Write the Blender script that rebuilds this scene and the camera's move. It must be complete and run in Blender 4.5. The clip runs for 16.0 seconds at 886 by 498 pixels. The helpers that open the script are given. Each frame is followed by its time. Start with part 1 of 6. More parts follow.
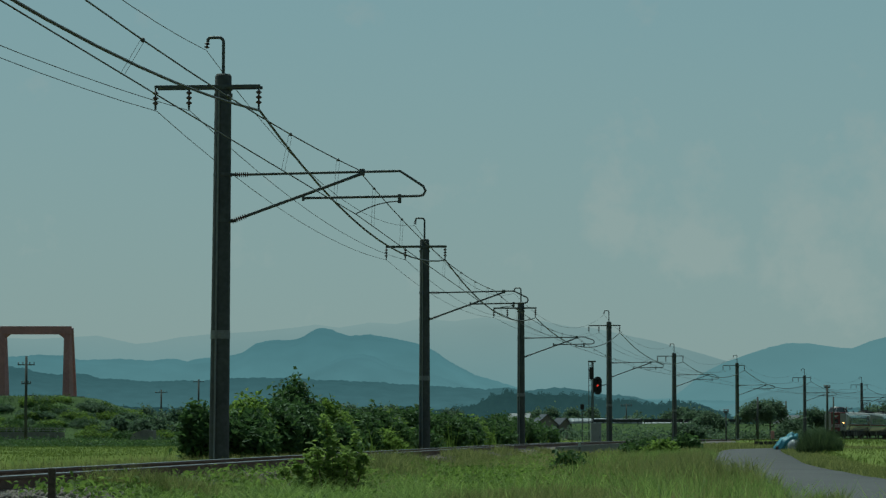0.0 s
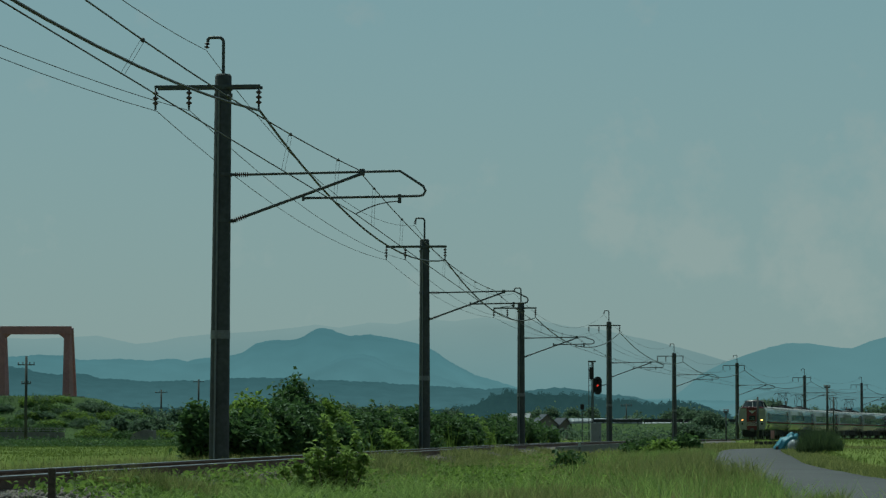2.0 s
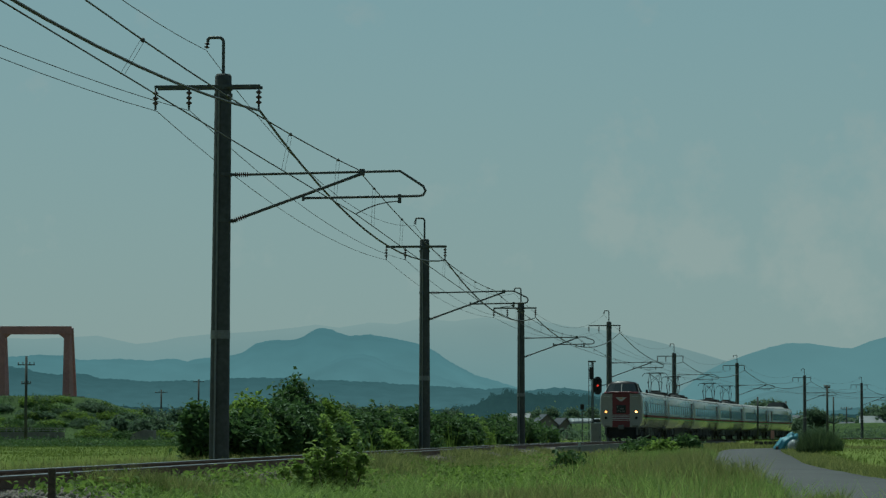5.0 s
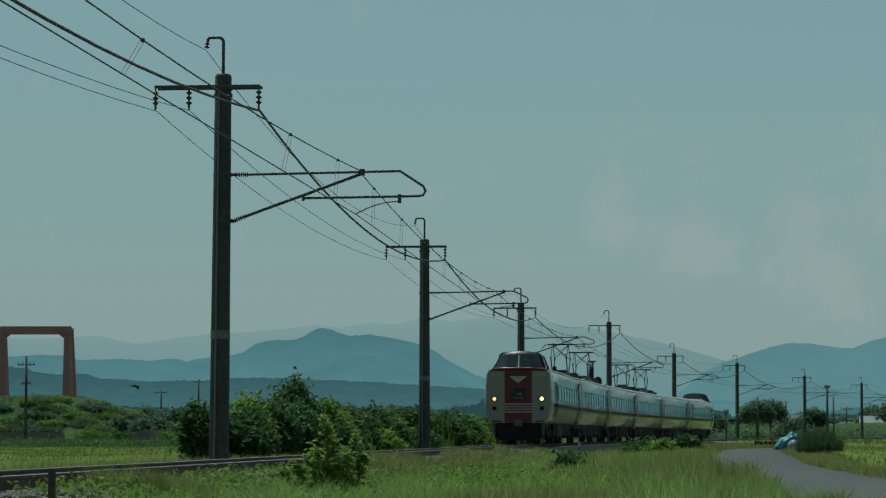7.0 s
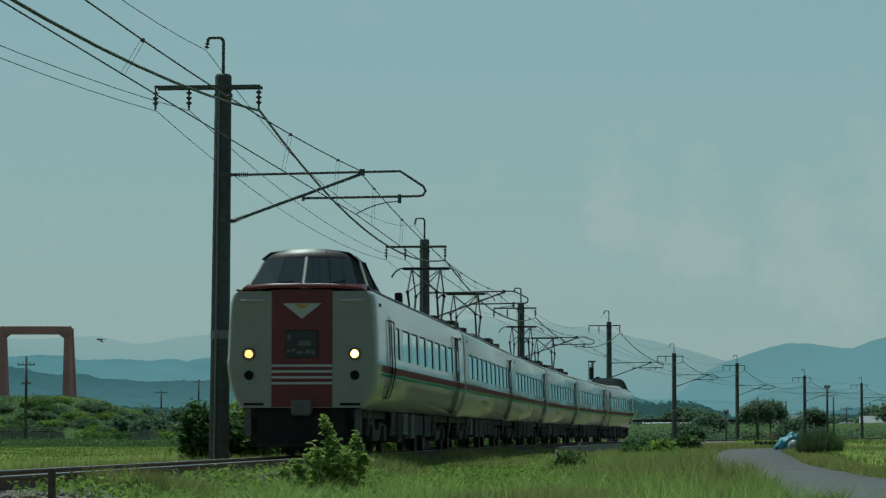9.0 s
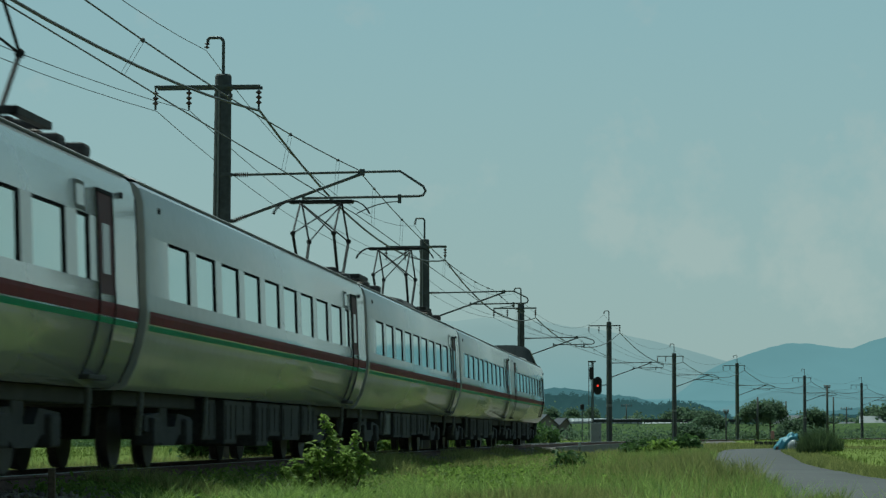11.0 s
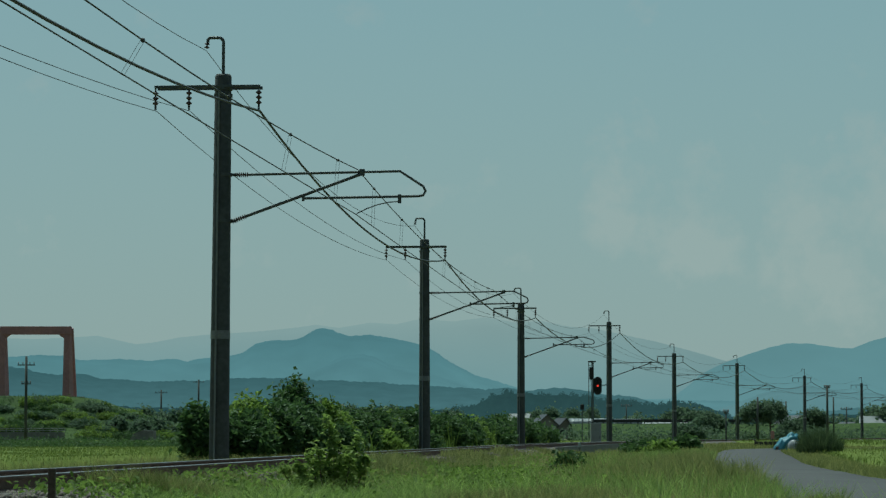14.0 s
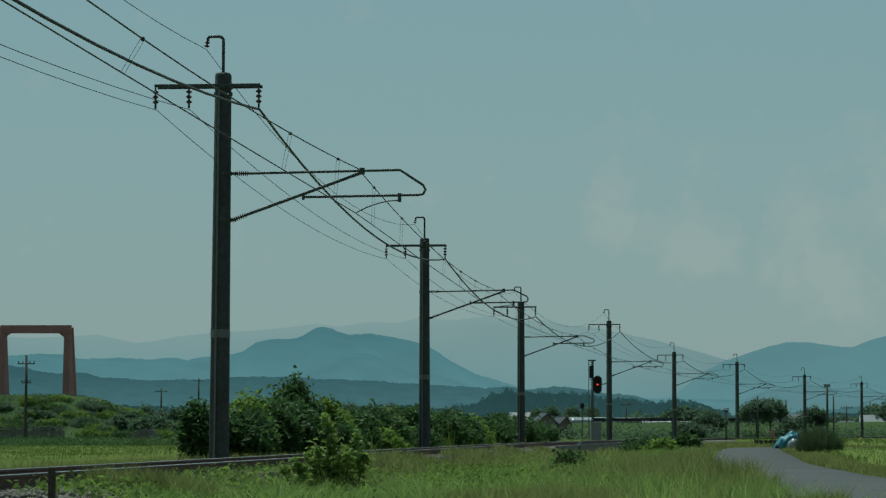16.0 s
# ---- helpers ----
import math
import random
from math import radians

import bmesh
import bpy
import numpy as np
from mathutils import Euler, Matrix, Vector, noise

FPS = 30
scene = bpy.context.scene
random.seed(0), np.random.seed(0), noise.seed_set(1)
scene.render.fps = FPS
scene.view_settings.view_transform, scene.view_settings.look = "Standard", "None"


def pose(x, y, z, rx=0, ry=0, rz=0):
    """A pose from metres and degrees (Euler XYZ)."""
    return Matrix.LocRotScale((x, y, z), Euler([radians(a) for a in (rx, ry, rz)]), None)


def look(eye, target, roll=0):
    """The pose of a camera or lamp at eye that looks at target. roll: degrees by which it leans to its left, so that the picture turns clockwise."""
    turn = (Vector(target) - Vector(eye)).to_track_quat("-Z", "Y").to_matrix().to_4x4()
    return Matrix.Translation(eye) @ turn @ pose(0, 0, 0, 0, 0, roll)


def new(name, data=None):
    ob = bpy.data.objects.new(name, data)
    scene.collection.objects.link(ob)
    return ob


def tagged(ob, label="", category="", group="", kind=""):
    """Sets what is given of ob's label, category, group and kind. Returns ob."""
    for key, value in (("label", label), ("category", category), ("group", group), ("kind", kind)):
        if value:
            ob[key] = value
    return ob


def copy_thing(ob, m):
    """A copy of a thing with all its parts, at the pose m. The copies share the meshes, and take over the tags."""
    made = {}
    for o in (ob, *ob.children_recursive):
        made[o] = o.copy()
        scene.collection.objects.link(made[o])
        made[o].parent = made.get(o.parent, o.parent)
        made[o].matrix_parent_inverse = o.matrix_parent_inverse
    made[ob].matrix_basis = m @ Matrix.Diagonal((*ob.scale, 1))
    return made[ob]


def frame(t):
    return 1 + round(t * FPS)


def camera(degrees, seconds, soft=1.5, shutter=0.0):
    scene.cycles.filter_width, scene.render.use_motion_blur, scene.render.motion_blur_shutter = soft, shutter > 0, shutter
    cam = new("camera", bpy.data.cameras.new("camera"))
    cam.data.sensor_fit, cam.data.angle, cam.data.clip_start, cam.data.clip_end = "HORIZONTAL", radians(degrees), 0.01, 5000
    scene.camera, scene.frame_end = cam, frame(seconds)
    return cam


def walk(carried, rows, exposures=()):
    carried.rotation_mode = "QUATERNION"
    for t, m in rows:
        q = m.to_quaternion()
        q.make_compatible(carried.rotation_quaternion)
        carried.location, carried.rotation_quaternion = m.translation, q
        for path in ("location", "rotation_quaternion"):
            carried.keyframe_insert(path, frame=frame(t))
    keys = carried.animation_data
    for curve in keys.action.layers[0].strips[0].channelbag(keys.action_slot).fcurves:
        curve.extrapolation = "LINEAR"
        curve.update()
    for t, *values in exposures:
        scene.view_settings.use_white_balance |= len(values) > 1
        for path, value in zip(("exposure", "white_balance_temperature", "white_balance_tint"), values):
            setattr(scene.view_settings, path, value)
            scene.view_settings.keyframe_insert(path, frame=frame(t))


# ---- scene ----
cam = camera(17.756, 16.0, 1.3, 0.15)
EYE = 0.40
TILT = 93.751
walk(cam, [(0.0, pose(0, 0, EYE, TILT, 0, 0)), (3.2, pose(0, 0, EYE, TILT, 0, 0)), (14.3, pose(0, 0, EYE, TILT + 0.004, 0, 0)),
           (14.9, pose(0, 0, EYE, TILT - 0.021, 0, 0)), (16.0, pose(0, 0, EYE, TILT - 0.021, 0, 0))],
     [(t, e, 5500, -14) for t, e in ((0.0, -0.07), (7.5, -0.05), (8.5, 0.09), (9.2, 0.22), (11.3, 0.30), (12.5, 0.30), (13.5, 0.15), (14.5, 0.04), (16.0, -0.02))])

# ---- world and sun ----
SUN_EL, SUN_AZ = 66.0, -26.0   # azimuth from +y towards +x
HAZE_LOW, HAZE_HIGH, CLOUD = (0.33, 0.358, 0.338), (0.312, 0.395, 0.396), (0.415, 0.41, 0.38)
# heaped clouds in the haze: direction (across, up) and half width
CLOUDS = [(0.066, 0.083, 0.020), (0.090, 0.068, 0.016), (0.150, 0.082, 0.026), (0.135, 0.060, 0.022), (-0.30, 0.09, 0.05), (0.32, 0.10, 0.06), (0.55, 0.12, 0.07)]
world = bpy.data.worlds.new("sky")
scene.world = world
world.use_nodes = True
wn, wl = world.node_tree.nodes, world.node_tree.links
wn.clear()
sky = wn.new("ShaderNodeTexSky")
sky.sky_type, sky.sun_disc = "NISHITA", False
sky.sun_elevation, sky.sun_rotation = radians(SUN_EL), radians(SUN_AZ)
sky.air_density, sky.dust_density, sky.ozone_density = 1.0, 1.5, 1.5
dim = wn.new("ShaderNodeVectorMath")
dim.operation = "SCALE"
dim.inputs["Scale"].default_value = 0.04
wl.new(sky.outputs[0], dim.inputs[0])
# summer haze that thickens towards the horizon, with faint heaped clouds in it
coord, parts = wn.new("ShaderNodeTexCoord"), wn.new("ShaderNodeSeparateXYZ")
wl.new(coord.outputs["Generated"], parts.inputs[0])
thick = wn.new("ShaderNodeMapRange")
thick.inputs[1].default_value, thick.inputs[2].default_value = 0.0, 0.55
thick.inputs[3].default_value, thick.inputs[4].default_value = 0.92, 0.12
wl.new(parts.outputs["Z"], thick.inputs[0])
high = wn.new("ShaderNodeMapRange")
high.inputs[1].default_value, high.inputs[2].default_value = 0.02, 0.16
wl.new(parts.outputs["Z"], high.inputs[0])
air = wn.new("ShaderNodeMix")
air.data_type = "RGBA"
air.inputs["A"].default_value, air.inputs["B"].default_value = (*HAZE_LOW, 1), (*HAZE_HIGH, 1)
wl.new(high.outputs[0], air.inputs["Factor"])
puff = wn.new("ShaderNodeTexNoise")
puff.inputs["Scale"].default_value, puff.inputs["Detail"].default_value, puff.inputs["Roughness"].default_value = 42.0, 7.0, 0.58
wl.new(coord.outputs["Generated"], puff.inputs["Vector"])
heap = None
for across, up, half in CLOUDS:
    far = wn.new("ShaderNodeVectorMath")
    far.operation = "DISTANCE"
    far.inputs[1].default_value = Vector((across, 1.0, up)).normalized()
    wl.new(coord.outputs["Generated"], far.inputs[0])
    near = wn.new("ShaderNodeMapRange")
    near.inputs[1].default_value, near.inputs[2].default_value = 0.0, half * 1.5
    near.inputs[3].default_value, near.inputs[4].default_value = 1.0, 0.0
    wl.new(far.outputs["Value"], near.inputs[0])
    if heap is not None:
        most = wn.new("ShaderNodeMath")
        most.operation = "MAXIMUM"
        wl.new(heap, most.inputs[0])
        wl.new(near.outputs[0], most.inputs[1])
        heap = most.outputs[0]
    else:
        heap = near.outputs[0]
ragged = wn.new("ShaderNodeMath")
ragged.operation = "MULTIPLY_ADD"
ragged.inputs[1].default_value = 3.0
wl.new(puff.outputs[0], ragged.inputs[0])
wl.new(heap, ragged.inputs[2])
edge = wn.new("ShaderNodeMapRange")
edge.inputs[1].default_value, edge.inputs[2].default_value = 1.80, 2.35
edge.inputs[3].default_value, edge.inputs[4].default_value = 0.0, 0.6
wl.new(ragged.outputs[0], edge.inputs[0])
cloud = wn.new("ShaderNodeMix")
cloud.data_type = "RGBA"
cloud.inputs["B"].default_value = (*CLOUD, 1)
wl.new(edge.outputs[0], cloud.inputs["Factor"])
wl.new(air.outputs["Result"], cloud.inputs["A"])
# haze is brightest on the sun's side
aim = wn.new("ShaderNodeVectorMath")
aim.operation = "DOT_PRODUCT"
aim.inputs[1].default_value = (math.cos(radians(SUN_EL)) * math.sin(radians(SUN_AZ)), math.cos(radians(SUN_EL)) * math.cos(radians(SUN_AZ)), math.sin(radians(SUN_EL)))
wl.new(coord.outputs["Generated"], aim.inputs[0])
scatter = wn.new("ShaderNodeMapRange")
scatter.inputs[1].default_value, scatter.inputs[2].default_value = -0.45, 0.36
scatter.inputs[3].default_value, scatter.inputs[4].default_value = 0.2, 1.0
wl.new(aim.outputs["Value"], scatter.inputs[0])
lit = wn.new("ShaderNodeVectorMath")
lit.operation = "SCALE"
wl.new(cloud.outputs["Result"], lit.inputs[0])
wl.new(scatter.outputs[0], lit.inputs["Scale"])
veil = wn.new("ShaderNodeMix")
veil.data_type = "RGBA"
wl.new(thick.outputs[0], veil.inputs["Factor"])
wl.new(dim.outputs[0], veil.inputs["A"])
wl.new(lit.outputs[0], veil.inputs["B"])
bg = wn.new("ShaderNodeBackground")
wl.new(veil.outputs["Result"], bg.inputs[0])
wl.new(bg.outputs[0], wn.new("ShaderNodeOutputWorld").inputs[0])
sun = new("sun", bpy.data.lights.new("sun", "SUN"))
sun.data.energy, sun.data.angle, sun.data.color = 2.9, radians(0.8), (1.0, 0.94, 0.84)
el, az = radians(SUN_EL), radians(SUN_AZ)
sun.matrix_basis = look((math.cos(el) * math.sin(az) * 200, math.cos(el) * math.cos(az) * 200, math.sin(el) * 200), (0, 0, 0))


# ---- materials ----
def mat(name, col, rough=0.6, metal=0.0, var=0.25, scale=6.0, bump=0.0, coat=0.0, island=0.0, spec=0.5, fine=8.0, tint=None, rand=0.0):
    """A principled surface whose colour varies at two scales, with an optional fine relief."""
    m = bpy.data.materials.new(name)
    m.use_nodes = True
    n, l = m.node_tree.nodes, m.node_tree.links
    b = n["Principled BSDF"]
    b.inputs["Roughness"].default_value, b.inputs["Metallic"].default_value = rough, metal
    b.inputs["Coat Weight"].default_value, b.inputs["Coat Roughness"].default_value = coat, 0.05
    b.inputs["Specular IOR Level"].default_value = spec
    co = n.new("ShaderNodeTexCoord")
    big, small = n.new("ShaderNodeTexNoise"), n.new("ShaderNodeTexNoise")
    big.inputs["Scale"].default_value, big.inputs["Detail"].default_value = scale, 4
    small.inputs["Scale"].default_value, small.inputs["Detail"].default_value = scale * fine, 3
    mix = n.new("ShaderNodeMix")
    mix.data_type = "RGBA"
    lo = [c * (1 - var) for c in col]
    hi = [min(1, c * (1 + var)) for c in (tint or col)]
    mix.inputs["A"].default_value, mix.inputs["B"].default_value = (*lo, 1), (*hi, 1)
    add = n.new("ShaderNodeMath")
    add.operation = "MULTIPLY_ADD"
    add.inputs[1].default_value = 0.5
    half = n.new("ShaderNodeMath")
    half.operation = "MULTIPLY"
    half.inputs[1].default_value = 0.5
    for t in (big, small):
        l.new(co.outputs["Object"], t.inputs["Vector"])
    l.new(small.outputs[0], half.inputs[0])
    l.new(big.outputs[0], add.inputs[0])
    l.new(half.outputs[0], add.inputs[2])
    ramp = n.new("ShaderNodeMapRange")
    ramp.inputs[1].default_value, ramp.inputs[2].default_value = 0.3, 0.7
    l.new(add.outputs[0], ramp.inputs[0])
    fac = ramp.outputs[0]
    if island or rand:
        src = n.new("ShaderNodeNewGeometry").outputs["Random Per Island"] if island else n.new("ShaderNodeObjectInfo").outputs["Random"]
        w = n.new("ShaderNodeMix")
        w.inputs["Factor"].default_value = island or rand
        l.new(fac, w.inputs["A"])
        l.new(src, w.inputs["B"])
        fac = w.outputs["Result"]
    l.new(fac, mix.inputs["Factor"])
    l.new(mix.outputs["Result"], b.inputs["Base Color"])
    if bump:
        bp = n.new("ShaderNodeBump")
        bp.inputs["Strength"].default_value, bp.inputs["Distance"].default_value = 0.6, bump
        l.new(small.outputs[0], bp.inputs["Height"])
        l.new(bp.outputs[0], b.inputs["Normal"])
    return m


def leaf_mat(name, col, tint, thin=0.45, rough=0.6):
    """Leaves and blades: part of the light passes through."""
    m = mat(name, col, rough, var=0.3, scale=0.6, island=0.65, tint=tint, fine=6, spec=0.2)
    n, l = m.node_tree.nodes, m.node_tree.links
    b = n["Principled BSDF"]
    tr, mx = n.new("ShaderNodeBsdfTranslucent"), n.new("ShaderNodeMixShader")
    l.new(b.inputs["Base Color"].links[0].from_socket, tr.inputs["Color"])
    mx.inputs[0].default_value = thin
    l.new(b.outputs[0], mx.inputs[1])
    l.new(tr.outputs[0], mx.inputs[2])
    l.new(mx.outputs[0], n["Material Output"].inputs[0])
    return m


def glow(name, col, strength):
    m = bpy.data.materials.new(name)
    m.use_nodes = True
    b = m.node_tree.nodes["Principled BSDF"]
    b.inputs["Base Color"].default_value = (*col, 1)
    b.inputs["Emission Color"].default_value = (*col, 1)
    b.inputs["Emission Strength"].default_value = strength
    return m


def painted_haze_mat(name, top, foot, z0, z1, scale):
    """Far hills with the haze painted in as emission, from foot to top, with a little of the woods' unevenness."""
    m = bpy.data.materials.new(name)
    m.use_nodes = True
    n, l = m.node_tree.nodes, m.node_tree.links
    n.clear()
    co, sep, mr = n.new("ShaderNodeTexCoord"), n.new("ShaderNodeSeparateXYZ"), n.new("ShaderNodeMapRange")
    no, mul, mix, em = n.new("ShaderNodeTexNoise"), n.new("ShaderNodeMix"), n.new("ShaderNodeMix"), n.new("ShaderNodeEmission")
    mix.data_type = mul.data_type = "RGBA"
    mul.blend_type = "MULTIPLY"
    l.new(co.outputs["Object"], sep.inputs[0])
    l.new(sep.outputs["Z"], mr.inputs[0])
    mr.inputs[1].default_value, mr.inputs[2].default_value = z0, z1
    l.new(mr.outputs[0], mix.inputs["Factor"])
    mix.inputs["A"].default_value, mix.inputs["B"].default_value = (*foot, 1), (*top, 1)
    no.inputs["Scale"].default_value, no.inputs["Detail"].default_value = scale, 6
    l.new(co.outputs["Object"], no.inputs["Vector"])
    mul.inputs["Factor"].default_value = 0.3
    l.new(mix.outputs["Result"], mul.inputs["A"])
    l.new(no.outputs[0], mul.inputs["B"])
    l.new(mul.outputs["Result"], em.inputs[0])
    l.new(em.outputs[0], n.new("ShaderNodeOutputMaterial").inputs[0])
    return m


CONCRETE = mat("pole concrete", (0.07, 0.075, 0.068), 0.85, var=0.35, scale=1.2, bump=0.004)
KERB = mat("weathered concrete", (0.17, 0.17, 0.155), 0.9, var=0.35, scale=1.5, bump=0.006)
STEEL = mat("dull weathered steel", (0.09, 0.10, 0.095), 0.6, 0.4, var=0.3, scale=3)
CABLE = mat("weathered copper cable", (0.07, 0.075, 0.07), 0.6, 0.4, var=0.3, scale=2)
PORCELAIN = mat("brown porcelain", (0.10, 0.07, 0.06), 0.55, var=0.2, scale=8, spec=0.3)
RUST = mat("rusty rail steel", (0.11, 0.065, 0.045), 0.8, 0.2, var=0.4, scale=4, bump=0.003)
SHINE = mat("polished rail head", (0.36, 0.35, 0.33), 0.4, 1.0, var=0.15, scale=3)
SLEEPER = mat("grey sleeper concrete", (0.25, 0.23, 0.20), 0.9, var=0.3, scale=3, rand=0.5)
BALLAST = mat("brown ballast stone", (0.17, 0.145, 0.12), 0.95, var=0.4, scale=3, island=0.6, bump=0.01)
SOIL = mat("grassy soil", (0.095, 0.13, 0.045), 0.95, var=0.45, scale=0.25, bump=0.03, tint=(0.16, 0.15, 0.07), fine=14, spec=0.08)
PADDY = mat("ripening rice", (0.11, 0.17, 0.03), 0.9, var=0.3, scale=0.12, bump=0.05, tint=(0.17, 0.20, 0.04), fine=30, spec=0.08)
ASPHALT = mat("worn asphalt", (0.088, 0.088, 0.084), 0.85, var=0.35, scale=0.35, bump=0.006, fine=40, spec=0.25)
BLADE = leaf_mat("grass blade", (0.15, 0.20, 0.05), (0.33, 0.33, 0.12))
LEAF = leaf_mat("bush leaf", (0.05, 0.095, 0.032), (0.10, 0.165, 0.05), 0.4)
# paler and bluer than LEAF: distance haze is mixed into the leaf colour
HAZYLEAF = leaf_mat("far tree leaf paled for haze", (0.085, 0.14, 0.08), (0.145, 0.20, 0.115), 0.5)
TUFT = leaf_mat("tufted grass blade", (0.13, 0.24, 0.05), (0.37, 0.46, 0.13), 0.55, 0.45)
REED = leaf_mat("reed blade", (0.055, 0.095, 0.04), (0.12, 0.16, 0.07), 0.35)
STRAW = leaf_mat("dry straw blade", (0.27, 0.23, 0.11), (0.40, 0.34, 0.18), 0.4)
SAPLEAF = leaf_mat("young sapling leaf", (0.17, 0.26, 0.05), (0.28, 0.36, 0.09), 0.55)
VINE = leaf_mat("bright vine leaf", (0.12, 0.20, 0.035), (0.21, 0.29, 0.06), 0.55)
BARK = mat("bark", (0.09, 0.07, 0.05), 0.95, var=0.4, scale=6, bump=0.02)


# ---- mesh helpers ----
def mesh_of(name, bm, material, smooth=False):
    me = bpy.data.meshes.new(name)
    bm.to_mesh(me)
    bm.free()
    for m in (material if isinstance(material, (list, tuple)) else [material]):
        me.materials.append(m)
    if smooth:
        me.polygons.foreach_set("use_smooth", [True] * len(me.polygons))
    return me


def part(name, bm, material, parent=None, label="", smooth=False):
    """One mesh object under a thing or a part."""
    ob = new(name, mesh_of(name, bm, material, smooth))
    ob.parent = parent
    return tagged(ob, label)


def thing(name, m, label, category, group="", kind=""):
    ob = new(name)
    ob.matrix_basis = m
    return tagged(ob, label, category, group, kind)


def arrays(name, verts, faces, material, parent=None, mats=None):
    """A mesh from numpy vertices and faces of one size."""
    me = bpy.data.meshes.new(name)
    verts, faces = np.asarray(verts, dtype=np.float32), np.asarray(faces, dtype=np.int32)
    me.vertices.add(len(verts))
    me.vertices.foreach_set("co", verts.ravel())
    k = faces.shape[1]
    me.loops.add(faces.size)
    me.loops.foreach_set("vertex_index", faces.ravel())
    me.polygons.add(len(faces))
    me.polygons.foreach_set("loop_start", np.arange(0, faces.size, k, dtype=np.int32))
    for m in (material if isinstance(material, (list, tuple)) else [material]):
        me.materials.append(m)
    me.update()
    me.validate()
    ob = new(name, me)
    ob.parent = parent
    return ob


def box(bm, x0, x1, y0, y1, z0, z1, bevel=0.0, m=None):
    vs = bmesh.ops.create_cube(bm, size=1.0)["verts"]
    for v in vs:
        v.co = Vector(((x0 + x1) / 2 + v.co.x * (x1 - x0), (y0 + y1) / 2 + v.co.y * (y1 - y0), (z0 + z1) / 2 + v.co.z * (z1 - z0)))
    if bevel:
        es = list({e for v in vs for e in v.link_edges})
        r = bmesh.ops.bevel(bm, geom=es, offset=bevel, segments=2, affect="EDGES", profile=0.5)
        vs = list({v for f in r["faces"] for v in f.verts} | {v for v in vs if v.is_valid})
    if m is not None:
        for v in vs:
            v.co = m @ v.co
    return vs


def tube(bm, pts, r, seg=8, cap=True):
    """A round bar along points; r is one radius or one for each point."""
    pts = [Vector(p) for p in pts]
    rs = r if isinstance(r, (list, tuple)) else [r] * len(pts)
    rings, side = [], None
    for i, p in enumerate(pts):
        d = (pts[min(i + 1, len(pts) - 1)] - pts[max(i - 1, 0)]).normalized()
        if side is None:
            side = d.cross(Vector((0, 0, 1)) if abs(d.z) < 0.9 else Vector((1, 0, 0))).normalized()
        side = (side - d * side.dot(d)).normalized()
        up = d.cross(side)
        rings.append([bm.verts.new(p + (side * math.cos(a) + up * math.sin(a)) * rs[i]) for a in [2 * math.pi * k / seg for k in range(seg)]])
    for a, b in zip(rings, rings[1:]):
        for k in range(seg):
            bm.faces.new((a[k], a[(k + 1) % seg], b[(k + 1) % seg], b[k]))
    if cap:
        bm.faces.new(rings[0][::-1])
        bm.faces.new(rings[-1])


def loft(bm, rings, closed=True, cap=(True, True), mat_index=0):
    """Joins rings of equal length with faces."""
    vs = [[bm.verts.new(p) for p in r] for r in rings]
    n = len(vs[0])
    out = []
    for a, b in zip(vs, vs[1:]):
        for k in range(n if closed else n - 1):
            out.append(bm.faces.new((a[k], a[(k + 1) % n], b[(k + 1) % n], b[k])))
    if cap[0]:
        out.append(bm.faces.new(vs[0][::-1]))
    if cap[1]:
        out.append(bm.faces.new(vs[-1]))
    for f in out:
        f.material_index = mat_index
    return vs


# ---- the line of the track ----
A0, SLOPE, BEND, S0, D0 = -2.179, 0.08578, 0.00075, 40.94, 58.7
_S = np.arange(-330.0, 700.0, 1.0)
_H = np.arctan(SLOPE) + BEND * np.clip(_S - S0, 0, None)
_X, _D = np.cumsum(np.sin(_H)), np.cumsum(np.cos(_H))
_i = int(np.searchsorted(_S, 0.0))
_X, _D = _X - _X[_i] + A0, _D - _D[_i] + D0


def on_track(s, off=0.0, z=0.0):
    """Point at arc length s of the track, off metres to its right, seen away from the eye."""
    h = float(np.interp(s, _S, _H))
    return Vector((float(np.interp(s, _S, _X)) + off * math.cos(h), float(np.interp(s, _S, _D)) - off * math.sin(h), z))


def heading(s):
    return float(np.interp(s, _S, _H))


def track_pose(s, off=0.0, z=0.0):
    """Local x to the right of the track, local y along it, away from the eye."""
    return Matrix.Translation(on_track(s, off, z)) @ Matrix.Rotation(-heading(s), 4, "Z")


def front_s(t):
    """Where the train's nose is on the track."""
    u = 9.0 - t
    return -5.84 + 32.97 * u + 0.153 * u * u


GROUND = -0.45


def sweep(name, profile, s0, s1, step, material, parent=None, smooth=False):
    """A profile of (off, z) drawn along the track."""
    bm = bmesh.new()
    n = int((s1 - s0) / step)
    loft(bm, [[on_track(s0 + (s1 - s0) * i / n, o, z) for o, z in profile] for i in range(n + 1)])
    bmesh.ops.recalc_face_normals(bm, faces=bm.faces)
    return part(name, bm, material, parent, smooth=smooth)


